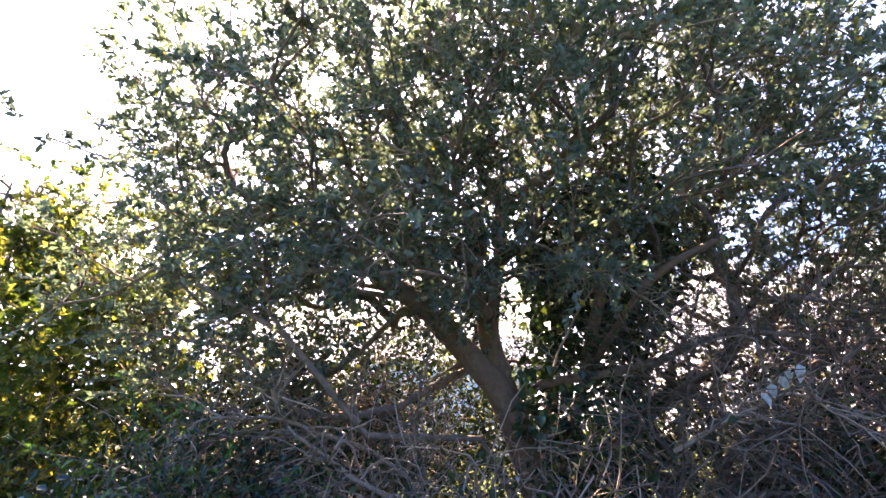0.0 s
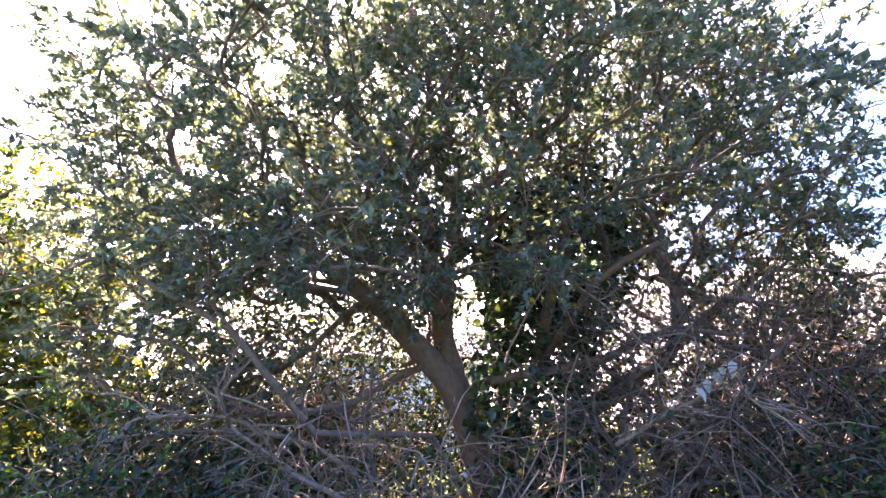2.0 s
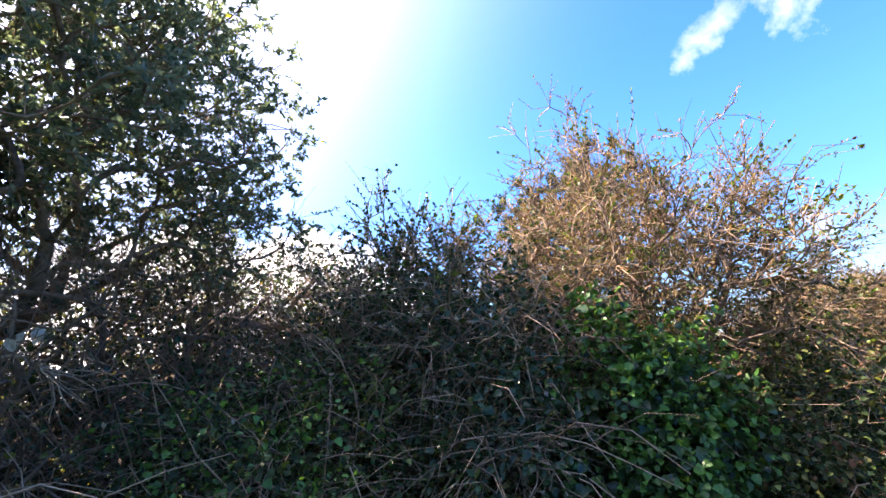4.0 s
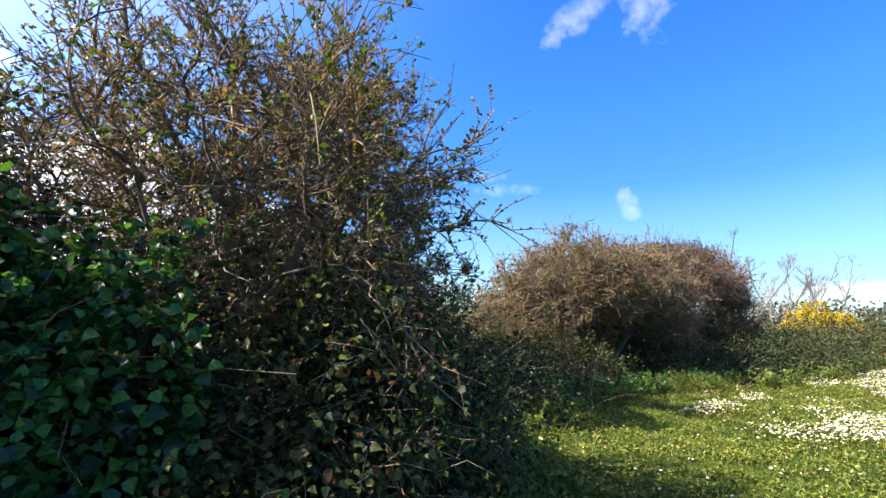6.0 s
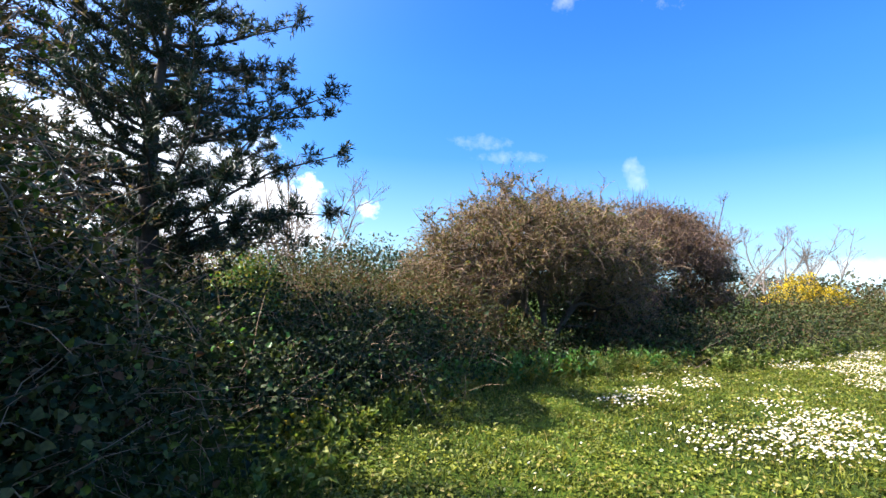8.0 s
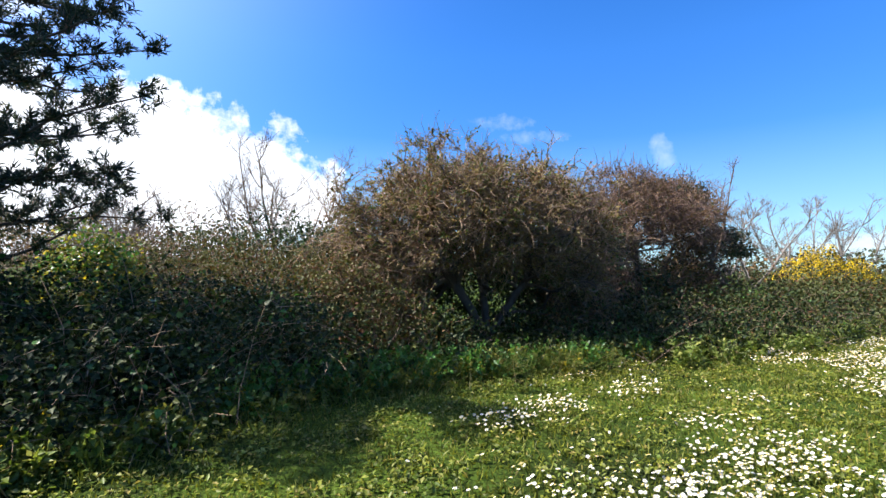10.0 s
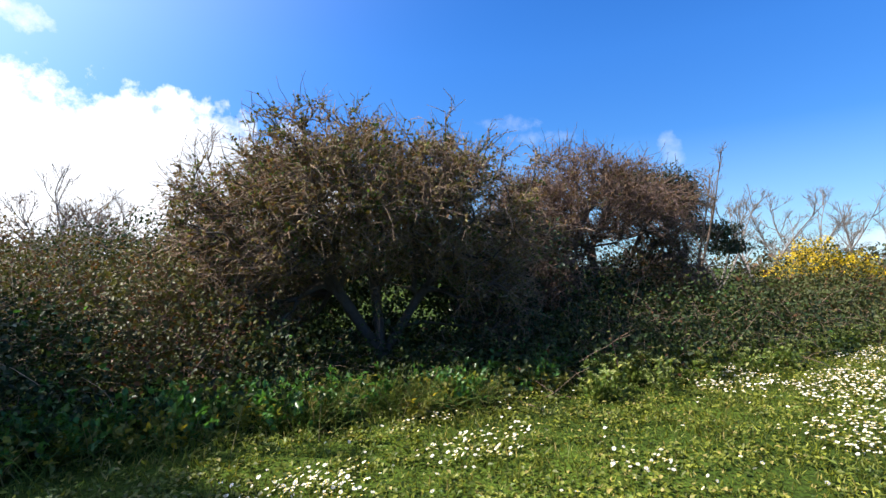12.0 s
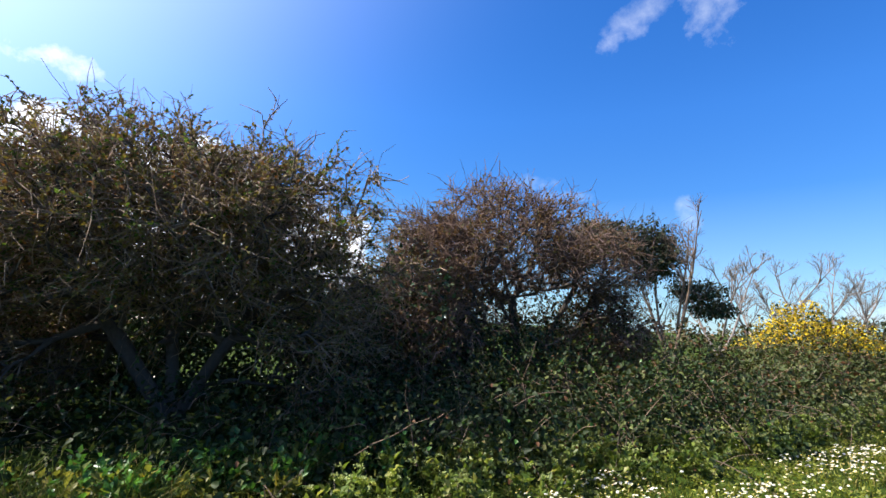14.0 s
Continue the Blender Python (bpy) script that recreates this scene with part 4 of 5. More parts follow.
# LIME leaves are young growth and also put sunlit clumps into colour
canes("hedge_bramble", "dense bramble hedge with dull green and brown leaves", "brambles",
      [(-4.0, 1.4, 0.5, 0.9, 0.8, 0.95), (-2.4, 2.4, 0.8, 0.9, 0.8, 1.0), (-1.1, 2.7, 0.75, 0.8, 0.9, 1.0), (-0.6, 3.9, 0.7, 0.85, 1.0, 1.0), (-1.6, 4.4, 0.9, 1.2, 1.2, 1.2)], 1500, 35, BARK_GREY, 0.8, 0.0035, 0.28, 0.2,
      leaves=[(BRAMBLE, 7, (0.05, 0.038), "foliage", True, 0.9), (HAW_RED, 3, (0.03, 0.02), "red_bud_cover", False, 0.5)],
      shell=[(BRAMBLE, 24000, (0.05, 0.038), "outer_foliage", True, 0.6), (BRAMBLE_WARM, 11000, (0.055, 0.04), "brown_foliage", True, 0.8), (LIME, 2400, (0.045, 0.036), "young_foliage", True, 0.92)], singles=300)

# added dark leaf mass that closes bright gaps and stands for shade
canes("shade_fill_thicket", "dark ivy mass filled in for shade behind the bramble hedge", "thicket", [(-2.7, 5.2, 1.2, 1.5, 1.0, 1.7), (-3.6, 6.4, 1.2, 1.4, 1.2, 1.6)], 300, 36, BARK_DARK, 1.1, 0.006,
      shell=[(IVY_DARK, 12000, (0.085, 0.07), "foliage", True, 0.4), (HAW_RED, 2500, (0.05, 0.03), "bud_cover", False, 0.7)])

# ---- pine ----
def needle_tufts(pos, way, n, size, rng):
    who = np.repeat(np.arange(len(pos)), n)
    back = rng.random(len(who))[:, None] * 0.2
    base = pos[who] - way[who] * back
    along = unit(way[who] * 0.6 + rng.normal(0, 0.75, (len(who), 3)) + [0, 0, 0.2])
    return leaf_arrays(base, along, unit(rng.normal(size=base.shape)), size * rng.uniform(0.7, 1.2, len(who)), 0.017 * rng.uniform(0.8, 1.4, len(who)), 0.1)


def pine(x, y, height, reach, whorls, seed, label, low=1.4, per=55):
    """A pine: one straight trunk, whorls of level boughs with upturned ends, and needle tufts at every tip."""
    rng = np.random.default_rng(seed)
    ob = new("pine_tree")
    ob.location = (x, y, 0)
    k = 9
    zz = np.linspace(0, height, k)
    tr = np.stack([0.06 * np.sin(zz * 1.3), 0.05 * np.cos(zz * 1.1) - 0.05, zz], axis=-1)[None]
    v, f = tube_arrays(tr, np.linspace(0.2, 0.025, k)[None], 9)
    part("trunk", mesh_from("trunk", v, f), BARK_DARK, ob)
    boughs, br, tips, tw = [], [], [], []
    for w in range(whorls):
        z = low + (height - low - 0.3) * (w / (whorls - 1))
        r = reach * (1.05 - 0.6 * (w / (whorls - 1)) ** 1.8)
        for j in range(6):
            a = rng.random() * 6.283
            d = np.array([[math.cos(a), math.sin(a), 0.12]])
            b = curl(np.array([[0, 0, z + rng.uniform(-0.2, 0.2)]]), d, np.array([r * rng.uniform(0.7, 1.1)]), 7, 0.12, -0.05, rng)
            boughs.append(b)
            br.append(np.linspace(0.035, 0.008, 7)[None])
            for s in range(1, 7):
                m = 6 if s < 6 else 8
                st = np.repeat(b[0, s][None], m, axis=0)
                dd = unit(b[0, s] - b[0, s - 1]) * 0.7 + rng.normal(0, 0.6, (m, 3)) + [0, 0, 0.3]
                g = curl(st, dd, rng.uniform(0.12, 0.34, m), 4, 0.2, -0.1, rng)
                tips.append(g)
    boughs, br = np.concatenate(boughs), np.concatenate(br)
    for b, r in zip(boughs, br):
        v, f = tube_arrays(b[None], r[None], 5)
        part("bough", mesh_from("bough", v, f), BARK_DARK, ob)
    g = np.concatenate(tips)
    v, f = tube_arrays(g, np.broadcast_to(np.linspace(0.006, 0.003, 4), g.shape[:2]))
    tagged(part("twig_spray", mesh_from("twigs", v, f), BARK, ob), kind="stuff")
    end, way = g[:, -1], unit(g[:, -1] - g[:, -2])
    v, f = needle_tufts(end, way, per, 0.105, rng)
    tagged(part("needle_foliage", mesh_from("needles", v, f), NEEDLE, ob), kind="stuff")
    return tagged(ob, label, "pine")


pine(-2.8, 8.3, 6.1, 2.7, 14, 41, "dark pine tree with tufted level boughs", per=26)
pine(-16.5, -13.0, 7.2, 2.6, 5, 42, "distant dark pine behind sunlit shrubs", per=8)

# ---- low brambles between the pine and the lawn ----
canes("bramble_mound", "dark green bramble mound at the lawn's edge", "brambles",
      [(-0.6, 6.0, 0.3, 1.1, 1.2, 0.8), (0.2, 7.4, 0.25, 1.2, 1.2, 0.8), (1.1, 9.1, 0.25, 1.2, 1.0, 0.8), (-1.2, 8.4, 0.45, 1.8, 1.6, 0.85), (0.2, 9.8, 0.45, 1.6, 1.4, 0.8), (-3.0, 8.0, 0.6, 1.6, 2.0, 1.0)], 1500, 43, BARK_GREY, 1.0, 0.004,
      leaves=[(BRAMBLE, 6, (0.06, 0.045), "foliage", True, 0.9)], shell=[(BRAMBLE, 38000, (0.055, 0.042), "outer_foliage", True, 0.75), (IVY_GREEN, 2200, (0.06, 0.05), "young_foliage", True, 0.92)], singles=300)
canes("winter_bramble", "sunlit brownish-green brambles rolling back from the lawn", "brambles",
      [(-0.2, 11.8, 0.5, 1.8, 1.3, 1.0), (-2.2, 11.8, 0.6, 1.6, 1.5, 1.1), (1.4, 11.2, 0.5, 1.3, 1.0, 1.0), (1.0, 12.6, 0.7, 1.6, 1.2, 1.15), (-0.6, 13.8, 0.7, 2.4, 1.6, 1.2), (-4.2, 14.5, 0.8, 2.4, 1.8, 1.2), (2.4, 10.6, 0.35, 1.0, 0.8, 0.75)], 1500, 44, BARK_RED, 1.0, 0.004,
      shell=[(BRAMBLE_WARM, 54000, (0.058, 0.042), "outer_foliage", False, 0.72), (BRAMBLE, 8000, (0.055, 0.04), "green_foliage", True, 0.7)])
canes("leafy_shrub", "small sunlit shrub with fresh yellow-green leaves by the pine", "shrub", [(-2.3, 10.5, 1.0, 0.8, 0.8, 0.95)], 160, 143, BARK_GREY, 0.6, 0.004,
      shell=[(SUNNY, 2600, (0.07, 0.05), "foliage", True, 0.6), (IVY_GREEN, 2600, (0.07, 0.05), "green_foliage", True, 0.5)])
canes("scrub_thicket", "dull brown leafless scrub behind the brambles", "scrub",
      [(-5.0, 18.0, 1.1, 2.6, 1.8, 2.0), (-9.0, 20.0, 1.2, 3.0, 2.0, 2.3), (-1.5, 18.5, 1.0, 2.2, 1.6, 1.7), (-13.0, 20.0, 1.2, 3.0, 2.5, 2.3)], 1600, 45, BARK_RED, 1.0, 0.011,
      leaves=[(HAW_RED, 6, (0.08, 0.05), "bud_cover", False, 0.8)], stray=0.4)

# ---- the domed hawthorn and its neighbours ----
plant("domed_hawthorn", "wide domed hawthorn tree with drooping olive-brown twigs", "tree",
      [[(4.0, 13.4, 0), (3.9, 13.4, 0.9), (3.7, 13.4, 1.8), (3.5, 13.5, 2.9)], [(4.0, 13.4, 0), (3.4, 13.1, 1.0), (2.7, 12.9, 2.0)], [(4.0, 13.4, 0), (4.6, 13.4, 1.0), (5.4, 13.7, 2.0)]],
      [(3.4, 13.5, 2.35, 2.6, 2.0, 1.6), (2.2, 12.7, 1.6, 1.7, 1.3, 1.4), (5.0, 13.7, 2.45, 1.75, 1.6, 1.3), (2.9, 12.4, 2.2, 1.6, 1.0, 1.15), (3.7, 12.2, 2.4, 1.5, 1.0, 0.9), (1.6, 12.9, 1.1, 1.4, 1.2, 1.1), (5.6, 13.4, 1.7, 0.9, 1.0, 0.8), (5.9, 13.7, 1.1, 0.7, 0.9, 1.0), (3.6, 13.5, 2.9, 2.2, 1.8, 1.0)],
      1850, 46, BARK_DARK, BARK_GREY, tip=0.0085, power=0.36, top=0.1, twigs=8, twig_len=0.5, twig_rad=0.0065, bend=0.62, droop=0.1, outward=1.1,
      leaves=[(HAW, 7, (0.052, 0.034), "bud_cover", False, 0.65), (HAW_GREEN, 10, (0.05, 0.034), "young_foliage", False, 0.14)], inner=0.5, low=0.3, rough=0.12, joints=4, first=0.0, last=0.7,
      hollows=[(2.9, 3.95, 11.0, 15.2, 0.0, 1.35), (4.35, 5.2, 11.0, 15.2, 0.0, 1.3)])
plant("reddish_thorn_tree", "reddish-brown thorn tree with arching bare twigs", "tree",
      [[(8.6, 17.8, 0), (8.5, 17.7, 1.2), (8.2, 17.6, 2.6)], [(8.6, 17.8, 0), (9.2, 18.0, 1.3), (9.8, 18.3, 2.4)], [(7.6, 17.0, 0), (7.4, 16.9, 1.4), (7.2, 17.0, 2.6)]],
      [(8.2, 17.7, 3.1, 2.1, 1.7, 1.2), (7.0, 16.8, 2.3, 1.4, 1.3, 1.3), (10.0, 18.5, 2.7, 1.1, 1.2, 1.0), (6.6, 16.0, 1.4, 1.2, 1.0, 1.1), (10.4, 18.6, 1.4, 0.9, 1.0, 1.0)], 1250, 47, BARK_DARK, BARK_RED, tip=0.0095, power=0.36, top=0.09, twigs=7, twig_len=0.6, twig_rad=0.008, bend=0.45, droop=0.06, outward=0.9,
      leaves=[(HAW_RED, 5, (0.06, 0.038), "bud_cover", False, 0.7)], inner=0.45, rough=0.1, joints=4, first=0.0, last=0.7, hollows=[(9.2, 10.0, 16.5, 20.0, 2.0, 2.3)])
canes("thorn_thicket", "dense brown thorn thicket drooping beneath the reddish tree", "thicket",
      [(6.6, 16.5, 1.1, 1.5, 1.0, 1.3), (8.6, 17.3, 0.8, 1.7, 0.9, 1.25), (10.3, 18.5, 0.9, 1.3, 1.0, 1.5), (5.9, 14.9, 0.9, 0.9, 0.8, 1.2)], 900, 147, BARK_RED, 0.8, 0.009, 0.3, 0.15,
      shell=[(HAW_RED, 14000, (0.07, 0.045), "bud_cover", False, 0.4), (BRAMBLE, 7000, (0.075, 0.05), "foliage", False, 0.3)])
canes("shaded_undergrowth", "low shaded brambles and ivy along the lawn's edge", "brambles",
      [(5.2, 12.2, 0.2, 1.4, 0.9, 0.45), (7.2, 13.4, 0.25, 1.3, 1.0, 0.55), (9.0, 15.2, 0.3, 1.5, 1.2, 0.65), (3.2, 11.2, 0.25, 1.0, 0.8, 0.55), (6.6, 14.2, 0.25, 1.2, 1.0, 0.6), (6.6, 12.2, 0.2, 0.9, 0.6, 0.45), (8.2, 12.9, 0.25, 1.0, 0.7, 0.5), (9.6, 13.9, 0.3, 1.1, 0.7, 0.6), (11.2, 15.0, 0.35, 1.2, 0.8, 0.65)], 1000, 48, BARK, 0.7, 0.005,
      leaves=[(BRAMBLE, 4, (0.045, 0.032), "foliage", True, 0.7)], shell=[(BRAMBLE, 17000, (0.07, 0.05), "outer_foliage", True, 0.72), (BRAMBLE_WARM, 5000, (0.055, 0.038), "brown_foliage", False, 0.7), (IVY_GREEN, 700, (0.05, 0.04), "young_foliage", True, 0.9)], singles=300, rough=0.34)
# added hedge; its dark leaves stand for the shade in the tree hollows
canes("shade_backing_hedge", "dark leafy hedge added for shade behind the thorn trees", "hedge",
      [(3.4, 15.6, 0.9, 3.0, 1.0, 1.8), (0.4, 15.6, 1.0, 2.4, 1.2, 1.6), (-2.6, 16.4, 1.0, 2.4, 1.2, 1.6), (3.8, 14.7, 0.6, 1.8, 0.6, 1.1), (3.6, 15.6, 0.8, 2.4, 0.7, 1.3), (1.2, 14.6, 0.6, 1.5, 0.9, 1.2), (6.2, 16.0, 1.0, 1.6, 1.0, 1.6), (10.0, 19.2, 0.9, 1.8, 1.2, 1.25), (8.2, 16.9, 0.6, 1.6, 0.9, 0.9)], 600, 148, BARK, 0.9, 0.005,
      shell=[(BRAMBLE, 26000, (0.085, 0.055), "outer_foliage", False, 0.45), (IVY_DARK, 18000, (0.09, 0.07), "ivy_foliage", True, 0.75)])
canes("rounded_shrub", "rounded olive shrubs below the gorse", "shrub",
      [(11.2, 16.4, 0.5, 1.2, 1.0, 0.8), (12.8, 16.3, 0.5, 1.3, 1.0, 0.85), (14.6, 17.7, 0.6, 1.4, 1.1, 0.95), (12.4, 18.8, 0.6, 1.5, 1.3, 1.0), (13.8, 18.6, 0.6, 1.6, 1.3, 0.95), (16.0, 20.6, 0.6, 2.0, 1.4, 1.0), (19.5, 22.6, 0.6, 2.2, 1.6, 0.95), (23.5, 25.5, 0.6, 3.0, 2.0, 1.2)], 1200, 49, BARK, 0.7, 0.005,
      shell=[(GORSE_GREEN, 26000, (0.08, 0.05), "outer_foliage", False, 0.6), (BRAMBLE_WARM, 7000, (0.1, 0.06), "brown_foliage", False, 0.75)])
canes("gorse_bush", "rounded gorse bush covered in yellow flowers", "gorse", [(16.9, 22.2, 0.9, 1.7, 1.3, 1.35), (18.3, 23.2, 0.8, 1.2, 1.2, 1.1)], 500, 50, BARK, 0.6, 0.005,
      leaves=[(GORSE_GREEN, 12, (0.05, 0.01), "spine_cover", False, 1.0)], shell=[(GORSE_GREEN, 6000, (0.11, 0.06), "inner_spine_cover", False, 0.5), (GORSE, 15000, (0.07, 0.06), "flower_cover", False, 0.8, 1.2)])

# ---- bare and distant trees ----
def bare_tree(x, y, height, spread, seed, label, stems=3, material=None, tip=0.01, flare=0.5):
    """A leafless tree: upright stems, boughs that sweep up and out from them, and two orders of fine branches."""
    rng = np.random.default_rng(seed)
    ob = new("bare_tree")
    ob.location = (x, y, 0)
    mat = material or BARK_FAR
    a = rng.random() * 6.283 + np.arange(stems) * 6.283 / stems
    lean = np.stack([np.cos(a), np.sin(a), np.full(stems, 1.0 / flare * 1.6)], axis=-1)
    main = curl(np.zeros((stems, 3)), lean, height * rng.uniform(0.75, 1.0, stems), 9, 0.07, -0.07, rng)
    for p in main:
        v, f = tube_arrays(p[None], np.linspace(tip * 7, tip * 1.2, 9)[None], 7)
        part("trunk", mesh_from("trunk", v, f), mat, ob)

    def sprout(src, per, lo, length, wide, k, rise):
        who = np.repeat(np.arange(len(src)), per)
        u = (lo + (0.97 - lo) * rng.random(len(who))) * (src.shape[1] - 1)
        b = np.minimum(u.astype(int), src.shape[1] - 2)
        st = src[who, b] + (src[who, b + 1] - src[who, b]) * (u - b)[:, None]
        d = unit(src[who, b + 1] - src[who, b]) + rng.normal(0, wide, st.shape) * [1, 1, 0.4] + [0, 0, 0.25]
        shrink = 1.15 - 0.7 * u / (src.shape[1] - 1)
        return curl(st, d, length * shrink * rng.uniform(0.6, 1.2, len(who)), k, 0.1, -rise, rng)

    boughs = sprout(main, 8, 0.25, spread * 1.3, 0.85, 6, 0.07)
    arms = sprout(boughs, 5, 0.25, spread * 0.6, 0.75, 5, 0.04)
    fine = sprout(arms, 4, 0.2, spread * 0.3, 0.7, 4, 0.02)
    for p in boughs:
        v, f = tube_arrays(p[None], np.linspace(tip * 2.6, tip * 0.8, 6)[None], 5)
        part("bough", mesh_from("bough", v, f), mat, ob)
    v, f = join(tube_arrays(arms, np.broadcast_to(np.linspace(tip * 1.2, tip * 0.6, 5), arms.shape[:2])), tube_arrays(fine, np.broadcast_to(np.linspace(tip * 0.75, tip * 0.4, 4), fine.shape[:2])))
    tagged(part("twig_spray", mesh_from("twigs", v, f), mat, ob), kind="stuff")
    return tagged(ob, label, "tree", "bare trees beyond the scrub")


bare_tree(-8.1, 31.5, 9.0, 2.6, 61, "leafless tree with fine upswept branches against a cloud", 5, BARK, 0.013, 1.3)
bare_tree(-12.0, 36.0, 7.4, 2.6, 62, "leafless grey tree behind brown scrub", 4, None, 0.016, 0.8)
bare_tree(-21.0, 34.0, 6.8, 2.8, 63, "low leafless thorn tree on the skyline", 4, None, 0.016, 1.0)
bare_tree(-25.5, 37.0, 6.4, 2.8, 64, "low leafless thorn tree on the skyline", 4, None, 0.016, 1.0)
bare_tree(14.9, 27.4, 6.6, 1.6, 65, "thin leafless tree with upright ivy-clad stems", 4, BARK, 0.011, 0.65)
for i, (bx, by, bh, bs) in enumerate(((22.5, 41.0, 7.6, 1.9), (27.0, 45.0, 8.8, 2.1), (30.5, 46.0, 8.2, 2.1), (34.5, 49.0, 9.6, 2.4), (38.5, 50.0, 8.4, 2.2))):
    bare_tree(bx, by, bh, bs, 70 + i, "pale leafless poplar with upswept branches", 3, BARK_FAR, 0.015, 1.2)
canes("ivy_clad_tree", "dark evergreen treetops and ivy behind the thorn trees", "tree", [(14.6, 28.2, 4.8, 1.0, 0.9, 1.3), (12.4, 28.0, 5.2, 1.6, 1.2, 0.9), (16.6, 29.3, 3.3, 1.2, 1.0, 0.4), (17.4, 29.6, 2.6, 1.0, 1.0, 0.4)], 400, 66, BARK_DARK, 1.6, 0.012, 0.2, -0.05,
      shell=[(FAR, 11000, (0.15, 0.09), "foliage", False, 0.4)])


def house():
    """A distant pale house with a grey slate roof, mostly hidden by the tree."""
    ob = new("house")
    ob.location = (-31.0, 1.5, 0)
    bm = bmesh.new()
    bmesh.ops.create_cube(bm, size=1.0, matrix=pose(0, 0, 2.4) @ Matrix.Diagonal((6.0, 9.0, 4.8, 1)))
    me = bpy.data.meshes.new("wall")
    bm.to_mesh(me)
    bm.free()
    part("wall", me, plain_material("pale_render", (0.5, 0.49, 0.46), 0.9, 3.0, 0.12), ob, "pale rendered house wall")
    bm = bmesh.new()
    pts = [bm.verts.new(p) for p in ((-3.4, -4.9, 4.6), (3.4, -4.9, 4.6), (0, -4.9, 7.0), (-3.4, 4.9, 4.6), (3.4, 4.9, 4.6), (0, 4.9, 7.0))]
    for q in ((0, 1, 2), (3, 5, 4), (1, 4, 5, 2), (0, 2, 5, 3), (0, 3, 4, 1)):
        bm.faces.new([pts[i] for i in q])
    me = bpy.data.meshes.new("roof")
    bm.to_mesh(me)
    bm.free()
    part("roof", me, plain_material("grey_slate", (0.2, 0.21, 0.23), 0.7, 8.0, 0.2), ob, "grey slate pitched roof")
    tagged(ob, "distant pale house with a grey slate roof", "house")


house()


def far_woods(label, spots, seed, material, size):
    tagged(canes("far_woods", label, "woods", spots, 260, seed, BARK_FAR, 2.0, 0.03, shell=[(material, 6000, (size, size * 0.6), "foliage", False, 0.7)]), kind="stuff")


rs = np.random.default_rng(5)
far_woods("dark pine woods on the far skyline", [(60 + 7 * i + rs.uniform(-2, 2), 100 - 4.5 * i, 1.8, 7, 6, rs.uniform(3.0, 5.0)) for i in range(9)], 80, FAR, 0.8)
far_woods("brown heath and scrub in the distance", [(24 + 7 * i, 62 - 3.0 * i, 0.8, 6, 5, rs.uniform(1.8, 2.8)) for i in range(9)], 81, HEATH, 0.5)
far_woods("dark mixed woods beyond the scrub", [(-80 + 10 * i, 66 + 5 * math.sin(i), 1.5, 8, 6, rs.uniform(3.6, 6.0)) for i in range(9)], 82, FAR, 0.7)
far_woods("leafless brown woods beyond the scrub", [(-42 + 7 * i, 48 + 4 * math.sin(2 * i), 1.2, 5, 4, rs.uniform(3.2, 4.8)) for i in range(8)], 83, HEATH, 0.45)
far_woods("scrub and trees across the sunlit field", [(-40 + 3 * math.sin(i), -30 + 9 * i, 1.2, 5, 6, rs.uniform(2.4, 4.2)) for i in range(9)], 84, HEATH, 0.45)

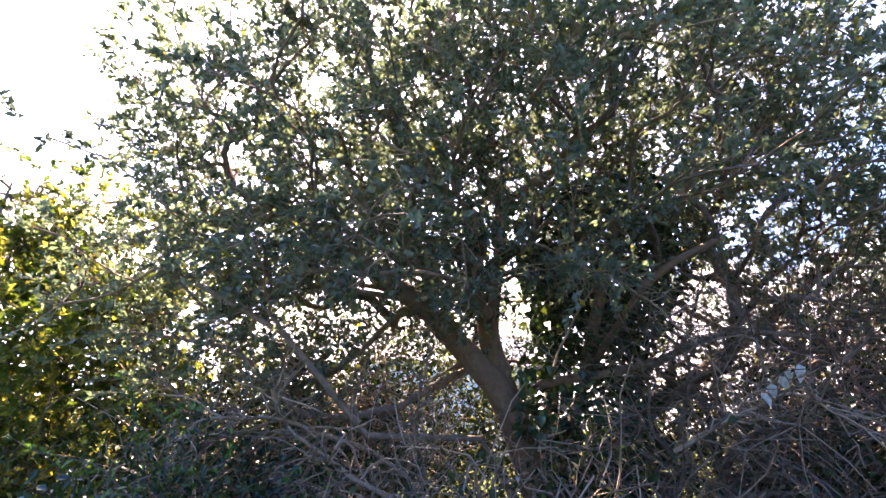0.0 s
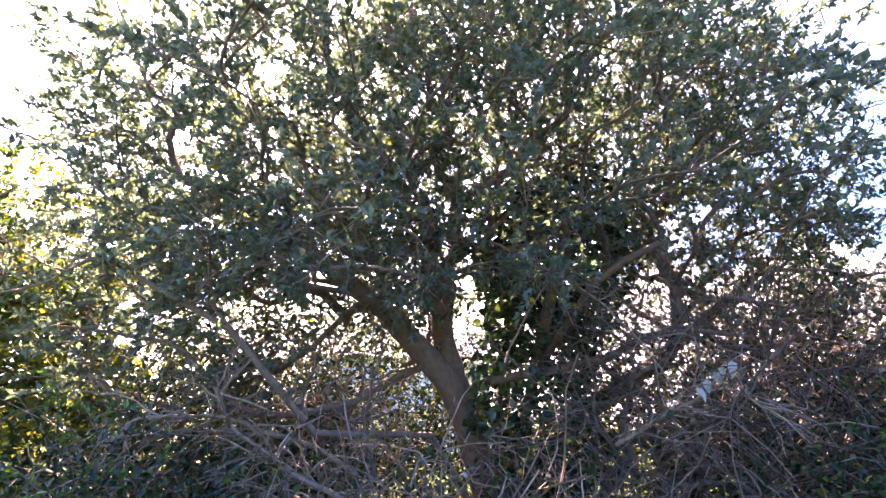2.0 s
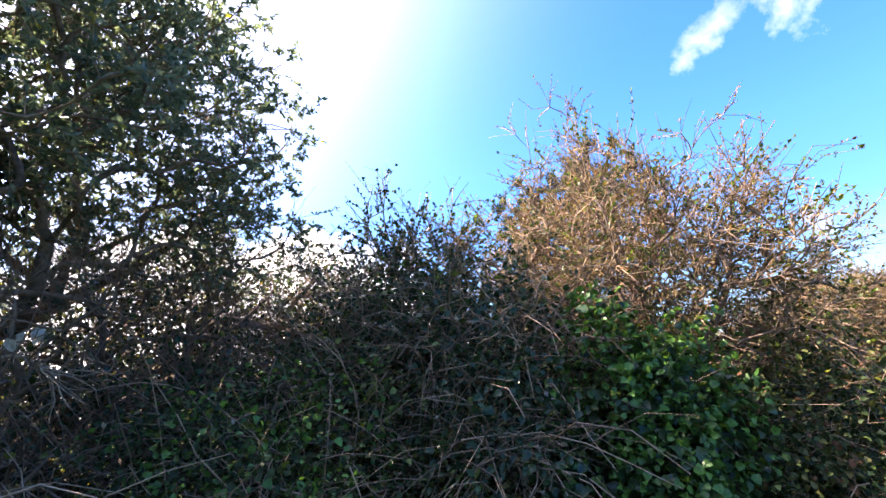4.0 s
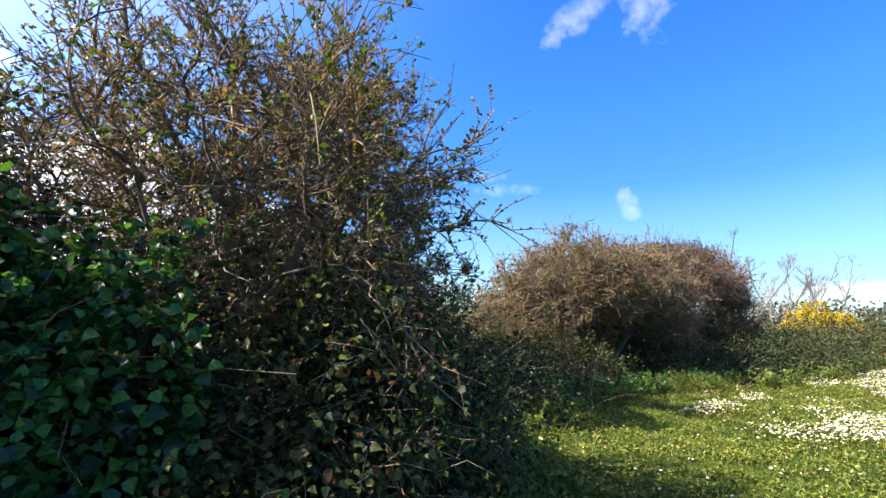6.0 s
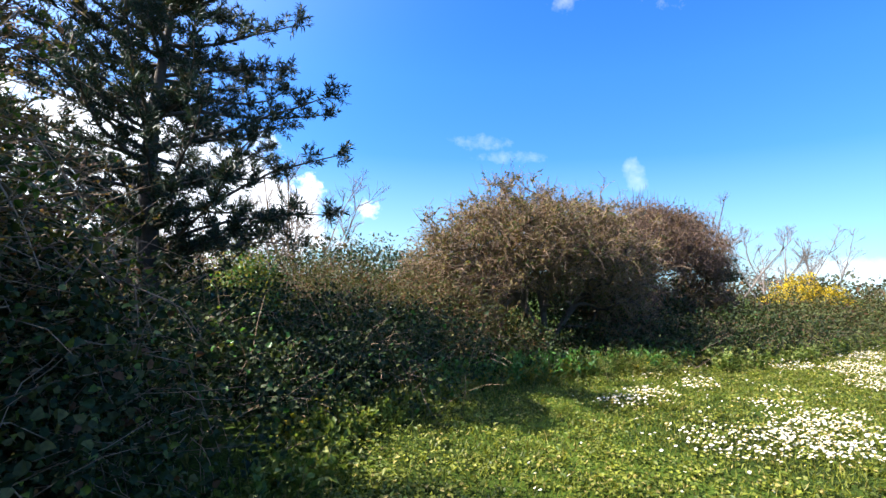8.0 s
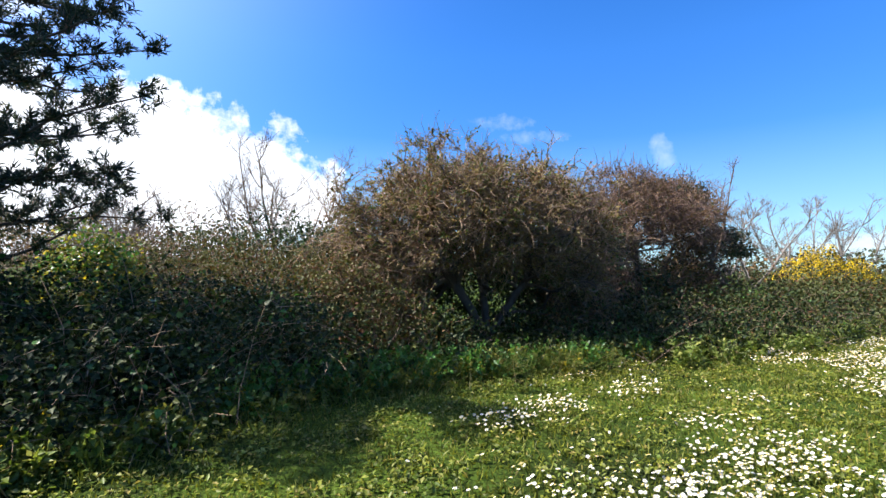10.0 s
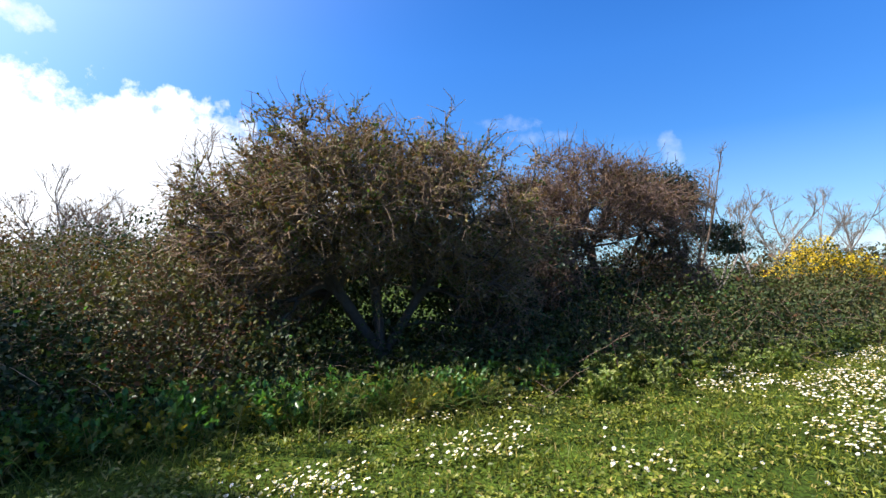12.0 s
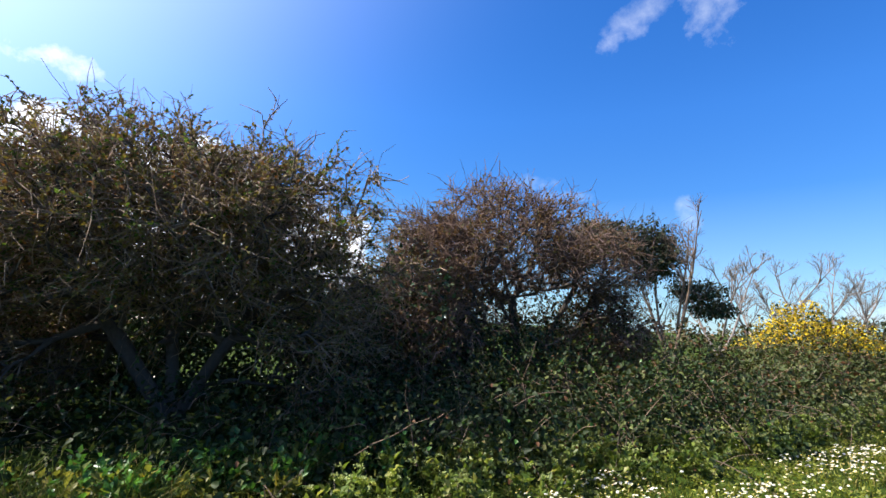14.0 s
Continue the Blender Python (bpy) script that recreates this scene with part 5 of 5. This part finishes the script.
# ---- herbs and long grass along the hedge foot ----
def herb_edge():
    rng = np.random.default_rng(90)
    leg = np.linalg.norm(np.diff(EDGE[5:], axis=0), axis=1)
    run = np.concatenate([[0], np.cumsum(leg)])

    def spots(n, s0, s1, near, far):
        s = rng.uniform(s0, s1, n)
        b = np.stack([np.interp(s, run, EDGE[5:, 0]), np.interp(s, run, EDGE[5:, 1])], axis=-1)
        return b + np.outer(rng.uniform(near, far, n), [0.67, -0.74])

    # long grass tufts
    c = np.concatenate([spots(60, 7.5, 14.0, -0.5, 0.15), spots(50, 0.5, 8.0, -0.3, 0.2), spots(60, 14.0, 24.0, -0.3, 0.2)])
    for i, q in enumerate(c[:60:6]):
        m = 190
        base = np.column_stack([rng.normal(0, 0.09, (m, 2)), np.full(m, -0.02)])
        d = unit(rng.normal(0, 0.4, (m, 3)) + [0.15, -0.2, 1.0])
        sh = curl(base, d, rng.uniform(0.25, 0.55, m), 4, 0.08, 0.28, rng)
        w = np.linspace(0.005, 0.001, 4)
        v, f = tube_arrays(sh, np.broadcast_to(w, sh.shape[:2]))
        ob = part("grass_tuft", mesh_from("grass_tuft", v, f), LONG_GRASS)
        ob.location = (*q, 0)
        tagged(ob, "arching tuft of long fresh green grass", "grass", "grass tufts along the hedge")
    m = 12
    base = np.repeat(np.column_stack([c, np.full(len(c), -0.02)]), m, axis=0) + np.column_stack([rng.normal(0, 0.16, (len(c) * m, 2)), np.zeros(len(c) * m)])
    sh = curl(base, unit(rng.normal(0, 0.4, base.shape) + [0.1, -0.15, 1.0]), rng.uniform(0.15, 0.42, len(base)), 3, 0.08, 0.25, rng)
    v, f = tube_arrays(sh, np.broadcast_to(np.linspace(0.006, 0.0015, 3), sh.shape[:2]))
    tagged(part("long_grass", mesh_from("long_grass", v, f), LONG_GRASS), "long unmown grass along the foot of the hedge", "grass", kind="stuff")
    # leafy herbs
    for n, s0, s1, near, far, h, lab, mat in ((110, 12.0, 24.0, -0.4, 0.75, 0.36, "bright lime-green herbs with pale flower heads", LIME), (70, 5.5, 13.0, -0.8, 0.0, 0.4, "fresh green nettles and herbs by the hedge", IVY_GREEN),
                                              (60, 3.0, 14.0, -0.7, 0.05, 0.28, "sunlit yellowish herbs and docks by the hedge", SUNNY), (70, 6.0, 26.0, -1.0, -0.1, 0.42, "dull dark green herbs at the hedge foot", BRAMBLE),
                                              (40, 0.5, 6.0, -0.3, 0.25, 0.25, "scattered green herbs at the hedge foot", LIME)):
        c = spots(n, s0, s1, near, far)
        m = 9
        base = np.repeat(np.column_stack([c, np.full(n, -0.02)]), m, axis=0) + np.column_stack([rng.normal(0, 0.07, (n * m, 2)), np.zeros(n * m)])
        sh = curl(base, unit(rng.normal(0, 0.35, base.shape) + [0, 0, 1.0]), rng.uniform(0.5, 1.2, n * m) * h, 5, 0.12, 0.03, rng)
        ob = new("leafy_herbs")
        v, f = tube_arrays(sh, np.broadcast_to(np.linspace(0.003, 0.0015, 5), sh.shape[:2]))
        tagged(part("stalk_cover", mesh_from("stalks", v, f), LONG_GRASS, ob), kind="stuff")
        v, f = leaves_on(sh, 9, (0.075, 0.045), rng, lobed=False, up=0.1)
        tagged(part("foliage", mesh_from("leaves", v, f), mat, ob), kind="stuff")
        if "flower heads" in lab:
            tip = np.repeat(sh[::2, -1], 22, axis=0)
            around = rng.normal(0, 0.022, tip.shape) * [1, 1, 0.35] + [0, 0, 0.012]
            v, f = leaf_arrays(tip + around, unit(around + [0, 0, 0.02]), unit(rng.normal(0, 0.4, tip.shape) + [0, 0, 1]), 0.018, 0.016)
            tagged(part("flower_head_cover", mesh_from("umbels", v, f), UMBEL, ob, "pale yellow-green flower heads"), kind="stuff")
        tagged(ob, lab, "herbs", kind="stuff")


herb_edge()
